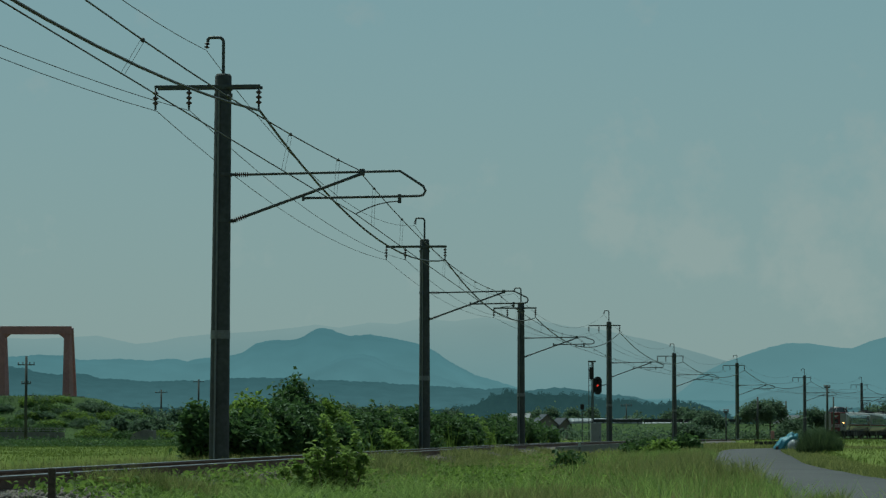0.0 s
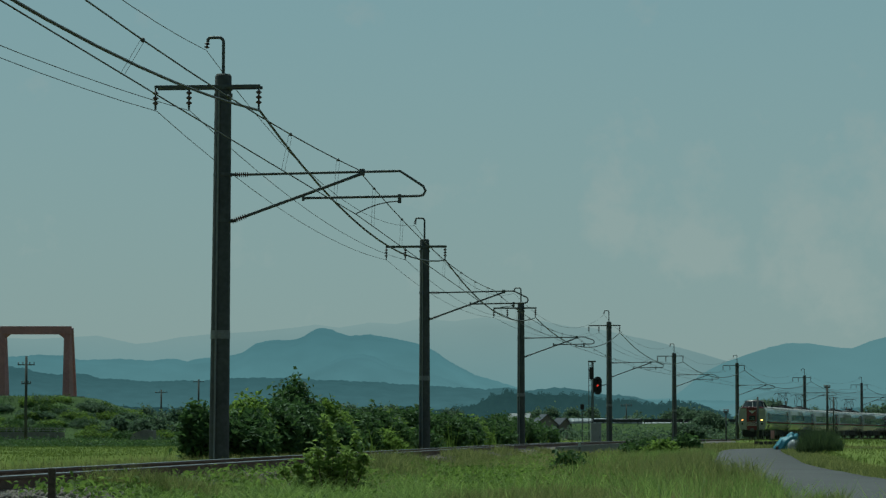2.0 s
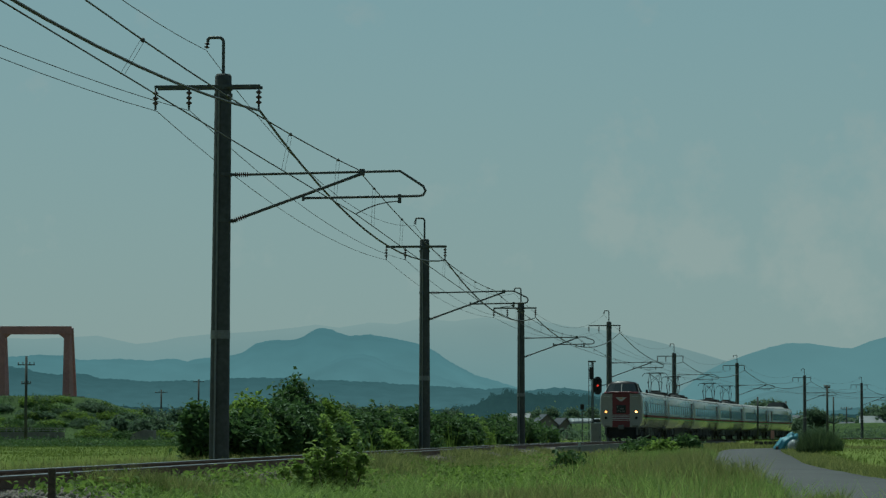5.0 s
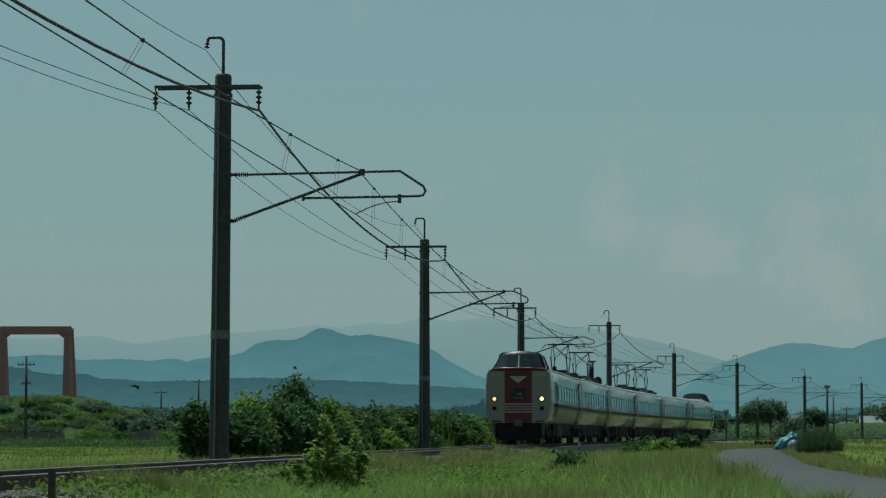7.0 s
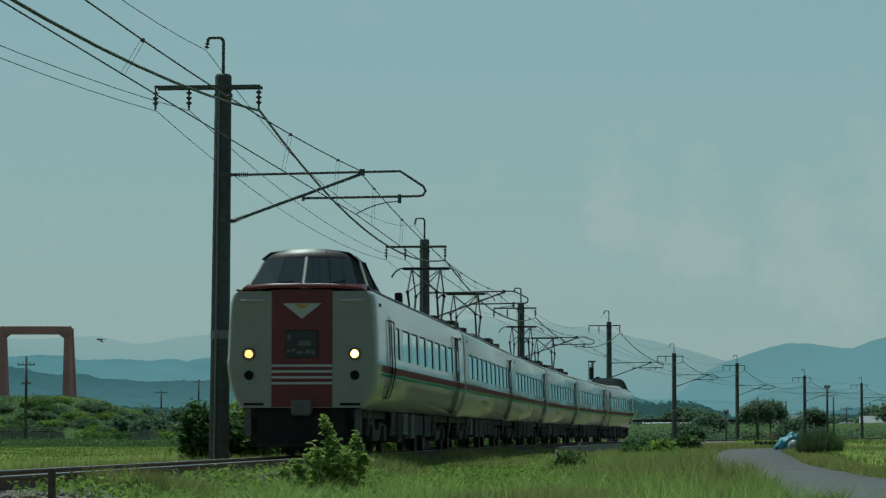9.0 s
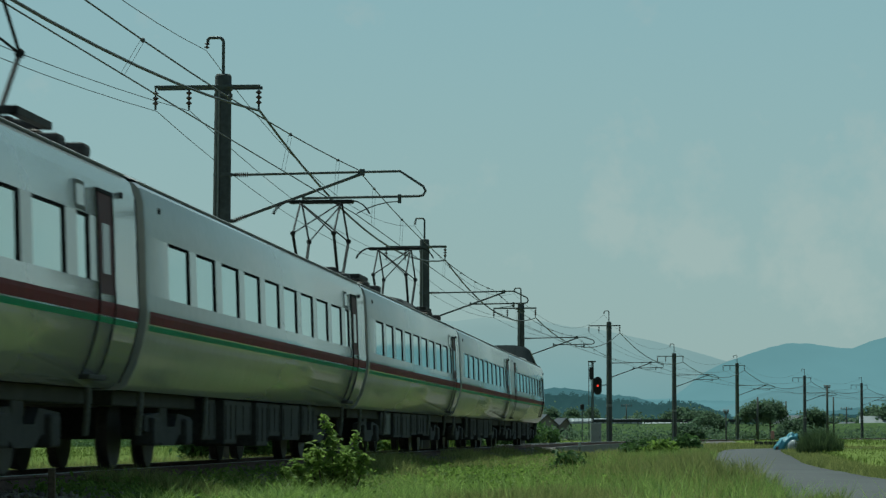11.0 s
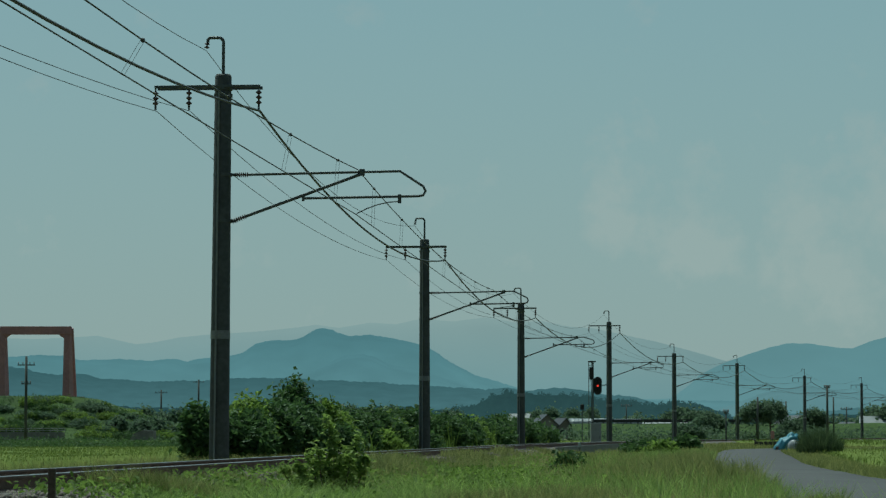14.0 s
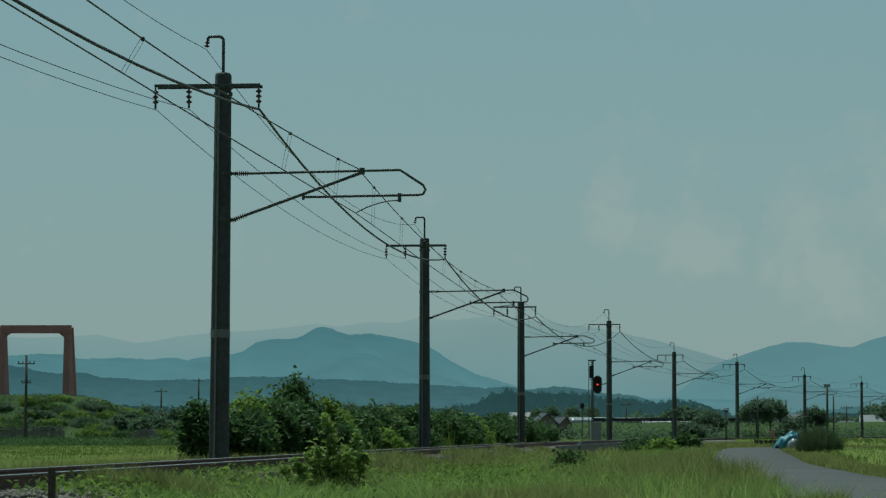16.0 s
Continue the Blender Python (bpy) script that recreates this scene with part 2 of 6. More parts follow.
# ---- ground ----
def build_ground():
    xs = np.concatenate([np.linspace(-4200, -150, 24), np.linspace(-140, 140, 113), np.linspace(150, 4200, 24)])
    ys = np.concatenate([np.linspace(-4200, -90, 20), np.linspace(-80, 420, 201), np.linspace(440, 4800, 30)])
    gx, gy = np.meshgrid(xs, ys)
    gz = np.full(gx.shape, GROUND)
    near = (abs(gx) < 130) & (gy > -70) & (gy < 400)
    wob = np.array([noise.noise((x * 0.15, y * 0.15, 0)) for x, y in zip(gx.ravel(), gy.ravel())]).reshape(gx.shape)
    gz = gz + np.where(near, 0.05 * wob, 0)
    w = len(xs)
    v = np.stack([gx, gy, gz], -1).reshape(-1, 3)
    i = (np.arange(len(ys) - 1)[:, None] * w + np.arange(w - 1)[None]).ravel()
    ob = arrays("ground", v, np.stack([i, i + 1, i + w + 1, i + w], -1), SOIL)
    tagged(ob, "green and yellowish grassy farmland soil", "ground", kind="structure")


build_ground()


def build_track():
    root = thing("railway_track", Matrix(), "single railway track on brown ballast with weeds", "track", kind="structure")
    bed = sweep("ballast_bed", [(-2.3, GROUND - 0.1), (-1.7, -0.28), (-1.35, -0.17), (1.35, -0.17), (1.7, -0.28), (2.3, GROUND - 0.1)], -300, 640, 2.0, BALLAST, root)
    for o in (-0.5335, 0.5335):
        web = [(o - .06, -.155), (o + .06, -.155), (o + .06, -.14), (o + .01, -.125), (o + .01, -.045), (o + .0325, -.03),
               (o + .0325, -.006), (o - .0325, -.006), (o - .0325, -.03), (o - .01, -.045), (o - .01, -.125), (o - .06, -.14)]
        rail = sweep("rail", web, -300, 640, 2.0, RUST, root)
        head = sweep("rail_head", [(o - .03, -.006), (o + .03, -.006), (o + .026, 0.0), (o - .026, 0.0)], -300, 640, 2.0, SHINE, rail)
        tagged(head, "polished running surface")
    bm = bmesh.new()
    box(bm, -1.0, 1.0, -0.11, 0.11, -0.30, -0.145)
    shape = mesh_of("sleeper", bm, SLEEPER)
    for k in range(170):
        sl = new("sleeper", shape)
        sl.parent = root
        sl.matrix_basis = track_pose(-42 + 0.62 * k)
    # loose stones on the near shoulder
    r = np.random.default_rng(3)
    n = 6500
    ss = -45 + 75 * r.random(n)
    off = 0.62 + 1.5 * r.random(n)
    off = np.where(r.random(n) < 0.25, -off, off)
    c = np.array([on_track(a, b, float(np.interp(abs(b), [0, 1.35, 1.7, 2.3], [-0.16, -0.16, -0.27, GROUND]))) for a, b in zip(ss, off)])
    octa = np.array([(1, 0, 0), (0, 1, 0), (-1, 0, 0), (0, -1, 0), (0, 0, 1), (0, 0, -1)], dtype=float)
    v = c[:, None, :] + octa[None] * r.uniform(0.02, 0.05, (n, 6, 1)) + r.normal(size=(n, 6, 3)) * 0.006
    f = np.array([(0, 1, 4), (1, 2, 4), (2, 3, 4), (3, 0, 4), (1, 0, 5), (2, 1, 5), (3, 2, 5), (0, 3, 5)])
    ob = arrays("ballast_stones", v.reshape(-1, 3), (np.arange(n)[:, None, None] * 6 + f[None]).reshape(-1, 3), BALLAST, root)
    tagged(ob, "loose brown ballast stones", kind="stuff")


build_track()


# ---- overhead line ----
# place on the track, height of the top, how far the bracket hangs below the usual height
POLES = [(-46.0, 8.1, 0.0), (2.0, 8.18, 0.0), (49.0, 7.84, -0.2), (94.0, 7.5, -0.4), (148.0, 8.62, -0.38), (194.0, 7.66, -0.3), (242.0, 7.98, -0.4), (296.0, 7.75, -0.4), (343.0, 7.65, -0.4), (391.0, 7.7, -0.4), (440.0, 7.7, -0.4)]
POLE_OFF = -2.75


STEELPALE = mat("pale grey plate", (0.20, 0.21, 0.20), 0.7, var=0.25, scale=3)


def insulator(bm, a, b, r, n):
    """A string of ribbed discs from a to b."""
    a, b = Vector(a), Vector(b)
    pts, rs = [], []
    for i in range(n):
        for f, q in ((0.05, 0.3), (0.35, 1.0), (0.5, 1.0), (0.8, 0.3)):
            pts.append(a.lerp(b, (i + f) / n))
            rs.append(r * q)
    tube(bm, pts, rs, 10)


def catenary_pole(s, top, arm, stag, low, foot=0.0):
    root = thing("catenary_pole", track_pose(s, POLE_OFF, 0), "dark concrete overhead line pole with steel bracket beside the track", "pole", "overhead line poles")
    bm = bmesh.new()
    tube(bm, [(-foot, 0, GROUND - 0.3), (-foot * 0.95, 0, 0), (0, 0, top - 0.05), (0, 0, top)], [0.222, 0.218, 0.18, 0.15], 20)
    part("post", bm, CONCRETE, root, smooth=True)
    za = 7.88 + (top - 8.16)
    bm = bmesh.new()
    box(bm, -1.47, 0.83, -0.20, -0.13, za - 0.03, za + 0.03, 0.008)
    box(bm, -1.47, 0.83, 0.17, 0.20, za - 0.035, za + 0.035, 0.008)
    part("crossarm", bm, STEEL, root)
    zu, zl, zs = 6.0 + low, 5.0 + low, 0.6 * low
    for z in (za - 0.18, za - 0.03, zu, zl):
        bm = bmesh.new()
        tube(bm, [(0, 0, z - 0.035), (0, 0, z + 0.035)], 0.205, 20)
        part("clamp_band", bm, STEEL, root)
    for x in (-1.45, -0.72, 0.80):
        ins = bmesh.new()
        insulator(ins, (x, -0.16, za - 0.09), (x, -0.16, za - 0.42), 0.065, 3)
        o = part("insulator", ins, PORCELAIN, root)
        b2 = bmesh.new()
        tube(b2, [(x, -0.16, za), (x, -0.16, za - 0.1)], 0.02, 6)
        part("hanger", b2, STEEL, o)
        b2 = bmesh.new()
        tube(b2, [(x, -0.16, za - 0.40), (x, -0.16, za - 0.50)], 0.025, 6)
        part("wire_clamp", b2, STEEL, o)
    # earth wire hook on the top
    bm = bmesh.new()
    pts = [(0, 0, top - 0.1), (0, 0, top + 0.68)] + [(-0.1 + 0.1 * math.cos(a), 0, top + 0.70 + 0.1 * math.sin(a)) for a in np.linspace(0, math.pi / 2, 6)]
    pts += [(-0.30, 0, top + 0.80), (-0.34, 0, top + 0.76), (-0.34, 0, top + 0.70)]
    tube(bm, pts, 0.035, 10)
    part("earth_wire_hook", bm, STEEL, root)
    bm = bmesh.new()
    insulator(bm, (-0.35, 0, top + 0.70), (-0.37, 0, top + 0.55), 0.06, 2)
    part("insulator", bm, PORCELAIN, root)
    # hinged bracket
    end = arm
    bm = bmesh.new()
    tube(bm, [(0.55, 0, zu), (end - 0.55, 0, zu + 0.05), (end - 0.05, 0, 5.72 + zs), (end, 0, 5.62 + zs), (end - 0.05, 0, 5.53 + zs), (end - 0.15, 0, 5.51 + zs), (1.75, 0, 5.48 + zs)], 0.028, 8)
    part("bracket_tube", bm, STEEL, root)
    bm = bmesh.new()
    tube(bm, [(0.5, 0, zl + 0.10), (3.02, 0, zu)], 0.034, 8)
    part("bracket_strut", bm, STEEL, root)
    bm = bmesh.new()
    insulator(bm, (0.26, 0, zu), (0.56, 0, zu), 0.06, 7)
    part("insulator", bm, PORCELAIN, root)
    bm = bmesh.new()
    insulator(bm, (0.2, 0, zl - 0.01), (0.52, 0, zl + 0.105), 0.06, 7)
    part("insulator", bm, PORCELAIN, root)
    for z in (zl, zu):
        bm = bmesh.new()
        box(bm, 0.17, 0.3, -0.03, 0.03, z - 0.03, z + 0.03, 0.006)
        part("bracket_hinge", bm, STEEL, root)
    for x, z0, z1, r in ((3.02, zu - 0.04, zu + 0.1, 0.06), (1.75, 5.42 + zs, 5.56 + zs, 0.03)):
        bm = bmesh.new()
        tube(bm, [(x, 0, z0), (x, 0, z1)], r, 8)
        part("bracket_clamp", bm, STEEL, root)
    # cable duct on the post and a number plate
    bm = bmesh.new()
    tube(bm, [(-0.07 - foot, -0.235, GROUND - 0.1), (-0.06, -0.20, top - 0.4)], 0.022, 6)
    part("cable_duct", bm, STEELPALE, root, "grey cable duct")
    bm = bmesh.new()
    tube(bm, [(-foot * 0.67, 0, 2.46), (-foot * 0.67, 0, 2.64)], 0.213, 20)
    part("plate_band", bm, STEELPALE, root, "pale band round the post")
    drop = end - 0.56
    bm = bmesh.new()
    tube(bm, [(drop, 0, 5.55 + zs), (drop, 0, 5.36 + zs)], 0.04, 8)
    c = 2.75 + stag
    tube(bm, [(drop, 0, 5.40 + zs)] + [(drop + (c - drop) * q, 0, 5.40 + zs - (0.26 + zs) * q * q) for q in (0.25, 0.5, 0.75, 1.0)], 0.014, 6)
    part("steady_arm", bm, STEEL, root)
    return root


def build_line():
    arms = [4.3, 4.39, 3.95, 3.95, 3.95, 3.95, 3.95, 3.95, 3.95, 3.95, 3.95]
    stags = [0.15 * (-1) ** (i + 1) for i in range(len(POLES))]
    for (s, top, low), a, g in zip(POLES, arms, stags):
        catenary_pole(s, top, a, g, low, 0.055 if s == 2.0 else 0.0)

    def wire(name, pts_of, sag, r, label, seg=5, n=14, first=None, first_sag=None):
        bm = bmesh.new()
        pts = []
        for i in range(len(POLES) - 1):
            a, b = pts_of(i), pts_of(i + 1)
            if i == 0 and first:
                a = first
            hang = first_sag if i == 0 and first_sag else sag
            L = POLES[i + 1][0] - POLES[i][0]
            for k in range(n):
                u = k / n
                off, z = a[0] + (b[0] - a[0]) * u, a[1] + (b[1] - a[1]) * u - hang * (L / 48) ** 2 * 4 * u * (1 - u)
                # a wire hangs straight in plan between two poles
                p = on_track(POLES[i][0], a[0], 0).lerp(on_track(POLES[i + 1][0], b[0], 0), u)
                pts.append((p.x, p.y, z))
        tube(bm, pts, r, seg)
        return tagged(part(name, bm, CABLE), label, "wire"), pts

    top = lambda i: POLES[i][1]
    wire("feeder_wire", lambda i: (POLE_OFF + 0.80, top(i) - 0.80), 1.05, 0.028, "thick dark feeder cable hung from crossarms", first=(-1.9, 6.8), first_sag=0.8)
    wire("signal_wire", lambda i: (POLE_OFF - 1.45, top(i) - 0.79), 0.55, 0.008, "thin dark wire hung from crossarm insulators", first=(-5.0, 6.85))
    wire("signal_wire", lambda i: (POLE_OFF - 0.72, top(i) - 0.79), 0.55, 0.008, "thin dark wire hung from crossarm insulators", first=(-5.0, 6.85))
    wire("earth_wire", lambda i: (POLE_OFF - 0.37, top(i) + 0.52), 1.1, 0.008, "thin earth wire over the pole tops", first=(-1.7, 8.7), first_sag=0.8)
    m, mp = wire("messenger_wire", lambda i: (stags[i] + 0.03, 6.09 + POLES[i][2]), 0.42, 0.012, "dark messenger wire above the contact wire", first=(0.1, 5.8), first_sag=0.4)
    c, cp = wire("contact_wire", lambda i: (stags[i], 5.12), 0.02, 0.011, "dark copper contact wire over the track", first=(-0.4, 5.12))
    for i in range(0, len(mp)):
        if i % 14 in (1, 3, 5, 7, 9, 11, 13):
            bm = bmesh.new()
            tube(bm, [Vector(mp[i]) + Vector((0, -0.05, 0)), Vector(mp[i]) + Vector((0, -0.02, 0)), Vector(mp[i]) + Vector((0, 0.02, 0)), Vector(mp[i]) + Vector((0, 0.05, 0))], [0.015, 0.032, 0.032, 0.015], 8)
            part("dropper_clamp", bm, CABLE, m)
            for e in (-0.06, 0.06):
                bm = bmesh.new()
                tube(bm, [Vector(mp[i]) + Vector((e * 0.5, 0, 0)), Vector(cp[i]) + Vector((e * 0.5, 0, 0))], 0.003, 4)
                part("dropper", bm, CABLE, m)


build_line()


# ---- train ----
def livery():
    """Ivory gloss paint, a little uneven."""
    m = mat("ivory paint", (0.37, 0.37, 0.348), 0.2, var=0.08, scale=0.6, coat=0.45, fine=12, spec=0.4, bump=0.0005)
    return m


BODY = livery()
CREAM = mat("dusty ivory paint", (0.285, 0.285, 0.25), 0.35, var=0.1, scale=1.5, coat=0.2)
RED = mat("dark red gloss paint", (0.12, 0.014, 0.018), 0.35, var=0.15, scale=2, coat=0.15)
DOORRED = mat("dark red door paint", (0.075, 0.014, 0.016), 0.55, var=0.15, scale=2, spec=0.12)
ROOFGREY = mat("dusty grey roof", (0.30, 0.30, 0.28), 0.6, var=0.2, scale=1.5)
BANDRED = mat("dark red band", (0.13, 0.012, 0.018), 0.5, var=0.3, scale=0.6, coat=0.0, fine=12, spec=0.05, bump=0.0005)
BANDGREEN = mat("green line", (0.04, 0.26, 0.13), 0.4, var=0.2, scale=0.6, coat=0.0, fine=12, spec=0.04, bump=0.0005)
CABROOF = mat("dark brown cab roof", (0.06, 0.045, 0.045), 0.45, var=0.2, scale=2)
BLACK = mat("black rubber", (0.014, 0.013, 0.013), 0.75, var=0.2, scale=5, spec=0.1)
UNDER = mat("grimy underframe", (0.045, 0.043, 0.04), 0.85, var=0.4, scale=3)
BOXGREY = mat("dusty grey equipment case", (0.12, 0.12, 0.11), 0.7, var=0.3, scale=3)
PANTO = mat("sooty pantograph steel", (0.022, 0.022, 0.021), 0.75, var=0.3, scale=5, spec=0.25)
WHEELM = mat("worn wheel steel", (0.06, 0.05, 0.045), 0.6, 0.5, var=0.3, scale=4)
PANE = mat("tinted coated window glass", (0.55, 0.70, 0.68), 0.05, 0.85, var=0.04, scale=0.5)
SHIELD = mat("dark cab windscreen glass", (0.02, 0.03, 0.03), 0.06, 0.0, var=0.05, scale=1, spec=0.6)
SIDEGLASS = mat("dark cab side glass", (0.012, 0.016, 0.016), 0.7, var=0.05, scale=1, spec=0.03)
MARK = mat("white lettering film", (0.45, 0.46, 0.44), 0.5, var=0.05, scale=4)
GOLD = mat("yellow emblem enamel", (0.45, 0.28, 0.06), 0.4, var=0.1, scale=4)
HEADLIGHT = glow("lit headlight", (1.0, 0.42, 0.11), 7.0)
HEADLIGHT_DIM = glow("lit headlight seen askew", (1.0, 0.40, 0.11), 2.4)
CAR, HALF = 21.3, 10.38
SIDE = [(1.16, 0.88), (1.24, 0.95), (1.335, 1.15), (1.40, 1.36), (1.44, 1.56), (1.452, 1.68), (1.45, 1.80), (1.441, 1.905), (1.418, 2.54), (1.395, 2.90), (1.35, 3.05), (1.27, 3.12)]
ROOF = [(1.25, 3.15), (1.10, 3.235), (0.75, 3.32), (0.35, 3.36), (0.0, 3.37)]


def side_x(z):
    return float(np.interp(z, [p[1] for p in SIDE], [p[0] for p in SIDE]))


def ring(y, fx=1.0, fz=0.0, prof=SIDE):
    right = [(x * fx, y, z + fz * (1.9 - z)) for x, z in prof]
    return right, [(-x, yy, z) for x, yy, z in right]


def shell_sections(nose):
    """Lengthwise stations (y, width factor, height squeeze); the nose is at the -y end."""
    st = []
    if nose:
        st += [(-HALF + 0.10, 0.935, 0.03), (-HALF + 0.11, 0.953, 0.022), (-HALF + 0.15, 0.972, 0.012), (-HALF + 0.24, 0.988, 0.004), (-HALF + 0.40, 0.997, 0.0), (-HALF + 0.7, 1.0, 0.0)]
    else:
        st += [(-HALF, 0.985, 0.0), (-HALF + 0.06, 1.0, 0.0)]
    st += [(HALF - 0.06, 1.0, 0.0), (HALF, 0.985, 0.0)]
    return st


def car_body(root, nose, wins):
    """Body shell with real window openings on both sides; wins: (y0, y1)."""
    st = shell_sections(nose)
    lower, upper = SIDE[:8], SIDE[8:]
    bm = bmesh.new()
    for sg in (1, -1):
        for prof in (lower, upper):
            loft(bm, [[(sg * x * fx, y, z + fz * (1.9 - z)) for x, z in prof] for y, fx, fz in st], closed=False, cap=(False, False))
        band = [lower[-1], upper[0]]
        (xa, za), (xb, zb) = band
        cuts = sorted({y for y, _, _ in st} | {q for w in wins for q in w})
        ys = [y for y, _, _ in st]
        for y0, y1 in zip(cuts, cuts[1:]):
            if any(abs(y0 - w[0]) < 1e-6 for w in wins):
                d = 0.02
                o = [(sg * xa, y0, za), (sg * xa, y1, za), (sg * xb, y1, zb), (sg * xb, y0, zb)]
                i = [(sg * (xa - d), y0, za), (sg * (xa - d), y1, za), (sg * (xb - d), y1, zb), (sg * (xb - d), y0, zb)]
                ov, iv = [bm.verts.new(p) for p in o], [bm.verts.new(p) for p in i]
                for k in range(4):
                    f = bm.faces.new((ov[k], ov[(k + 1) % 4], iv[(k + 1) % 4], iv[k]))
                    f.material_index = 1
                continue
            q = []
            for y in (y0, y1):
                fx, fz = float(np.interp(y, ys, [s[1] for s in st])), float(np.interp(y, ys, [s[2] for s in st]))
                q.append([(sg * xa * fx, y, za + fz * (1.9 - za)), (sg * xb * fx, y, zb + fz * (1.9 - zb))])
            bm.faces.new([bm.verts.new(p) for p in (q[0][0], q[1][0], q[1][1], q[0][1])])
    # floor and ends
    for y, fx, fz in (st[0], st[-1]):
        r, lft = ring(y, fx, fz)
        f = bm.faces.new([bm.verts.new(p) for p in r + lft[::-1]])
    r0, l0 = ring(st[0][0], st[0][1], st[0][2])
    r1, l1 = ring(st[-1][0], st[-1][1], st[-1][2])
    f = bm.faces.new([bm.verts.new(p) for p in (r0[0], r1[0], l1[0], l0[0])])
    f.material_index = 1
    bmesh.ops.remove_doubles(bm, verts=bm.verts, dist=0.0005)
    bmesh.ops.recalc_face_normals(bm, faces=bm.faces)
    me = mesh_of("body", bm, [BODY, BLACK], True)
    ob = new("body", me)
    ob.parent = root
    me.set_sharp_from_angle(angle=radians(28))
    tagged(ob, "satin ivory body side")
    for sg in (1, -1):
        y0 = -HALF + (0.72 if nose else 0.06)
        part("waist_band", strip(sg, y0, HALF - 0.06, 1.59, 1.725, 0.003), BANDRED, root, "dark red waist band")
        part("waist_line", strip(sg, y0, HALF - 0.06, 1.515, 1.575, 0.003), BANDGREEN, root, "thin green waist line")
    # roof, with a gutter along each eave
    bm = bmesh.new()
    rr = [(x, z) for x, z in ROOF] + [(-x, z) for x, z in ROOF[-2::-1]]
    loft(bm, [[(x * fx, y, z + fz * (1.9 - z)) for x, z in rr] for y, fx, fz in (st if not nose else [(-HALF + 1.1, 1.0, 0.0), (-HALF + 2.0, 1.0, 0.0)] + st[-2:])], closed=False, cap=(False, False))
    part("roof", bm, ROOFGREY, root, "dusty grey roof", True)
    for sg in (1, -1):
        bm = bmesh.new()
        loft(bm, [[(sg * (x) * fx, y, z) for x, z in ((1.24, 3.12), (1.282, 3.12), (1.284, 3.142), (1.275, 3.15), (1.24, 3.15))] for y, fx, fz in ((-HALF + 0.3, 1, 0), (HALF - 0.02, 1, 0))])
        bmesh.ops.recalc_face_normals(bm, faces=bm.faces)
        part("gutter", bm, BOXGREY, root)
    # panes
    xa, za, xb, zb = SIDE[7][0] - 0.016, SIDE[7][1], SIDE[8][0] - 0.016, SIDE[8][1]
    for w in wins:
        for sg in (1, -1):
            bm = bmesh.new()
            vs = [bm.verts.new(p) for p in ((sg * xa, w[0], za), (sg * xa, w[1], za), (sg * xb, w[1], zb), (sg * xb, w[0], zb))]
            bm.faces.new(vs if sg > 0 else vs[::-1])
            pane = part("window", bm, PANE, root)
            bm = bmesh.new()
            bm.faces.new([bm.verts.new(p) for p in ((sg * (xa + 0.012), w[1] - 0.10, za + 0.004), (sg * (xa + 0.012), w[1] - 0.002, za + 0.004), (sg * (xb + 0.012), w[1] - 0.002, zb - 0.004), (sg * (xb + 0.012), w[1] - 0.10, zb - 0.004))])
            bm.faces.new([bm.verts.new(p) for p in ((sg * (xb + 0.0125), w[0] + 0.002, zb - 0.03), (sg * (xb + 0.0125), w[1] - 0.1, zb - 0.03), (sg * (xb + 0.0115), w[1] - 0.1, zb - 0.004), (sg * (xb + 0.0115), w[0] + 0.002, zb - 0.004))])
            bmesh.ops.solidify(bm, geom=bm.faces[:], thickness=0.006)
            part("gasket", bm, BLACK, pane)


def strip(sg, y0, y1, z0, z1, d0):
    """A panel that follows the side's profile, d0 proud of it, as a thin solid."""
    bm = bmesh.new()
    zs = [z0] + [z for _, z in SIDE if z0 < z < z1] + [z1]
    out = [(sg * (side_x(z) + d0), z) for z in zs]
    inn = [(sg * (side_x(z) - 0.02), z) for z in zs[::-1]]
    loft(bm, [[(x, y, z) for x, z in out + inn] for y in (y0, y1)])
    bmesh.ops.recalc_face_normals(bm, faces=bm.faces)
    return bm


def side_door(root, y0, y1):
    for sg in (1, -1):
        d = part("door", strip(sg, y0 + 0.02, y1 - 0.02, 1.80, 2.80, 0.004), DOORRED, root, "narrow dark red passenger door")
        part("door_window", strip(sg, y0 + 0.2, y1 - 0.2, 2.0, 2.5, 0.009), SHIELD, d)
        for y in (y0 - 0.02, y1 - 0.01):
            part("door_frame", strip(sg, y, y + 0.03, 0.98, 2.83, 0.014), BLACK, d)
        part("door_frame", strip(sg, y0 - 0.02, y1 + 0.02, 2.80, 2.84, 0.014), BLACK, d)
        bm = bmesh.new()
        box(bm, min(sg * 1.18, sg * 1.36), max(sg * 1.18, sg * 1.36), y0 - 0.03, y1 + 0.03, 0.95, 1.0, 0.01)
        part("step", bm, UNDER, d)
        sign = part("destination_sign", strip(sg, y0 - 0.97, y0 - 0.55, 2.56, 2.84, 0.003), BOXGREY, root, "small square destination sign")
        part("sign_glass", strip(sg, y0 - 0.93, y0 - 0.59, 2.60, 2.80, 0.005), BODY, sign)


def handrail(root, y, z0=1.05, z1=2.75, r=0.018):
    for sg in (1, -1):
        bm = bmesh.new()
        tube(bm, [(sg * (side_x(z) + 0.05), y, z) for z in np.linspace(z0, z1, 12)], r, 6)
        for z in (z0, z1):
            tube(bm, [(sg * (side_x(z) - 0.01), y, z), (sg * (side_x(z) + 0.05), y, z)], r, 6)
        part("handrail", bm, BLACK, root)


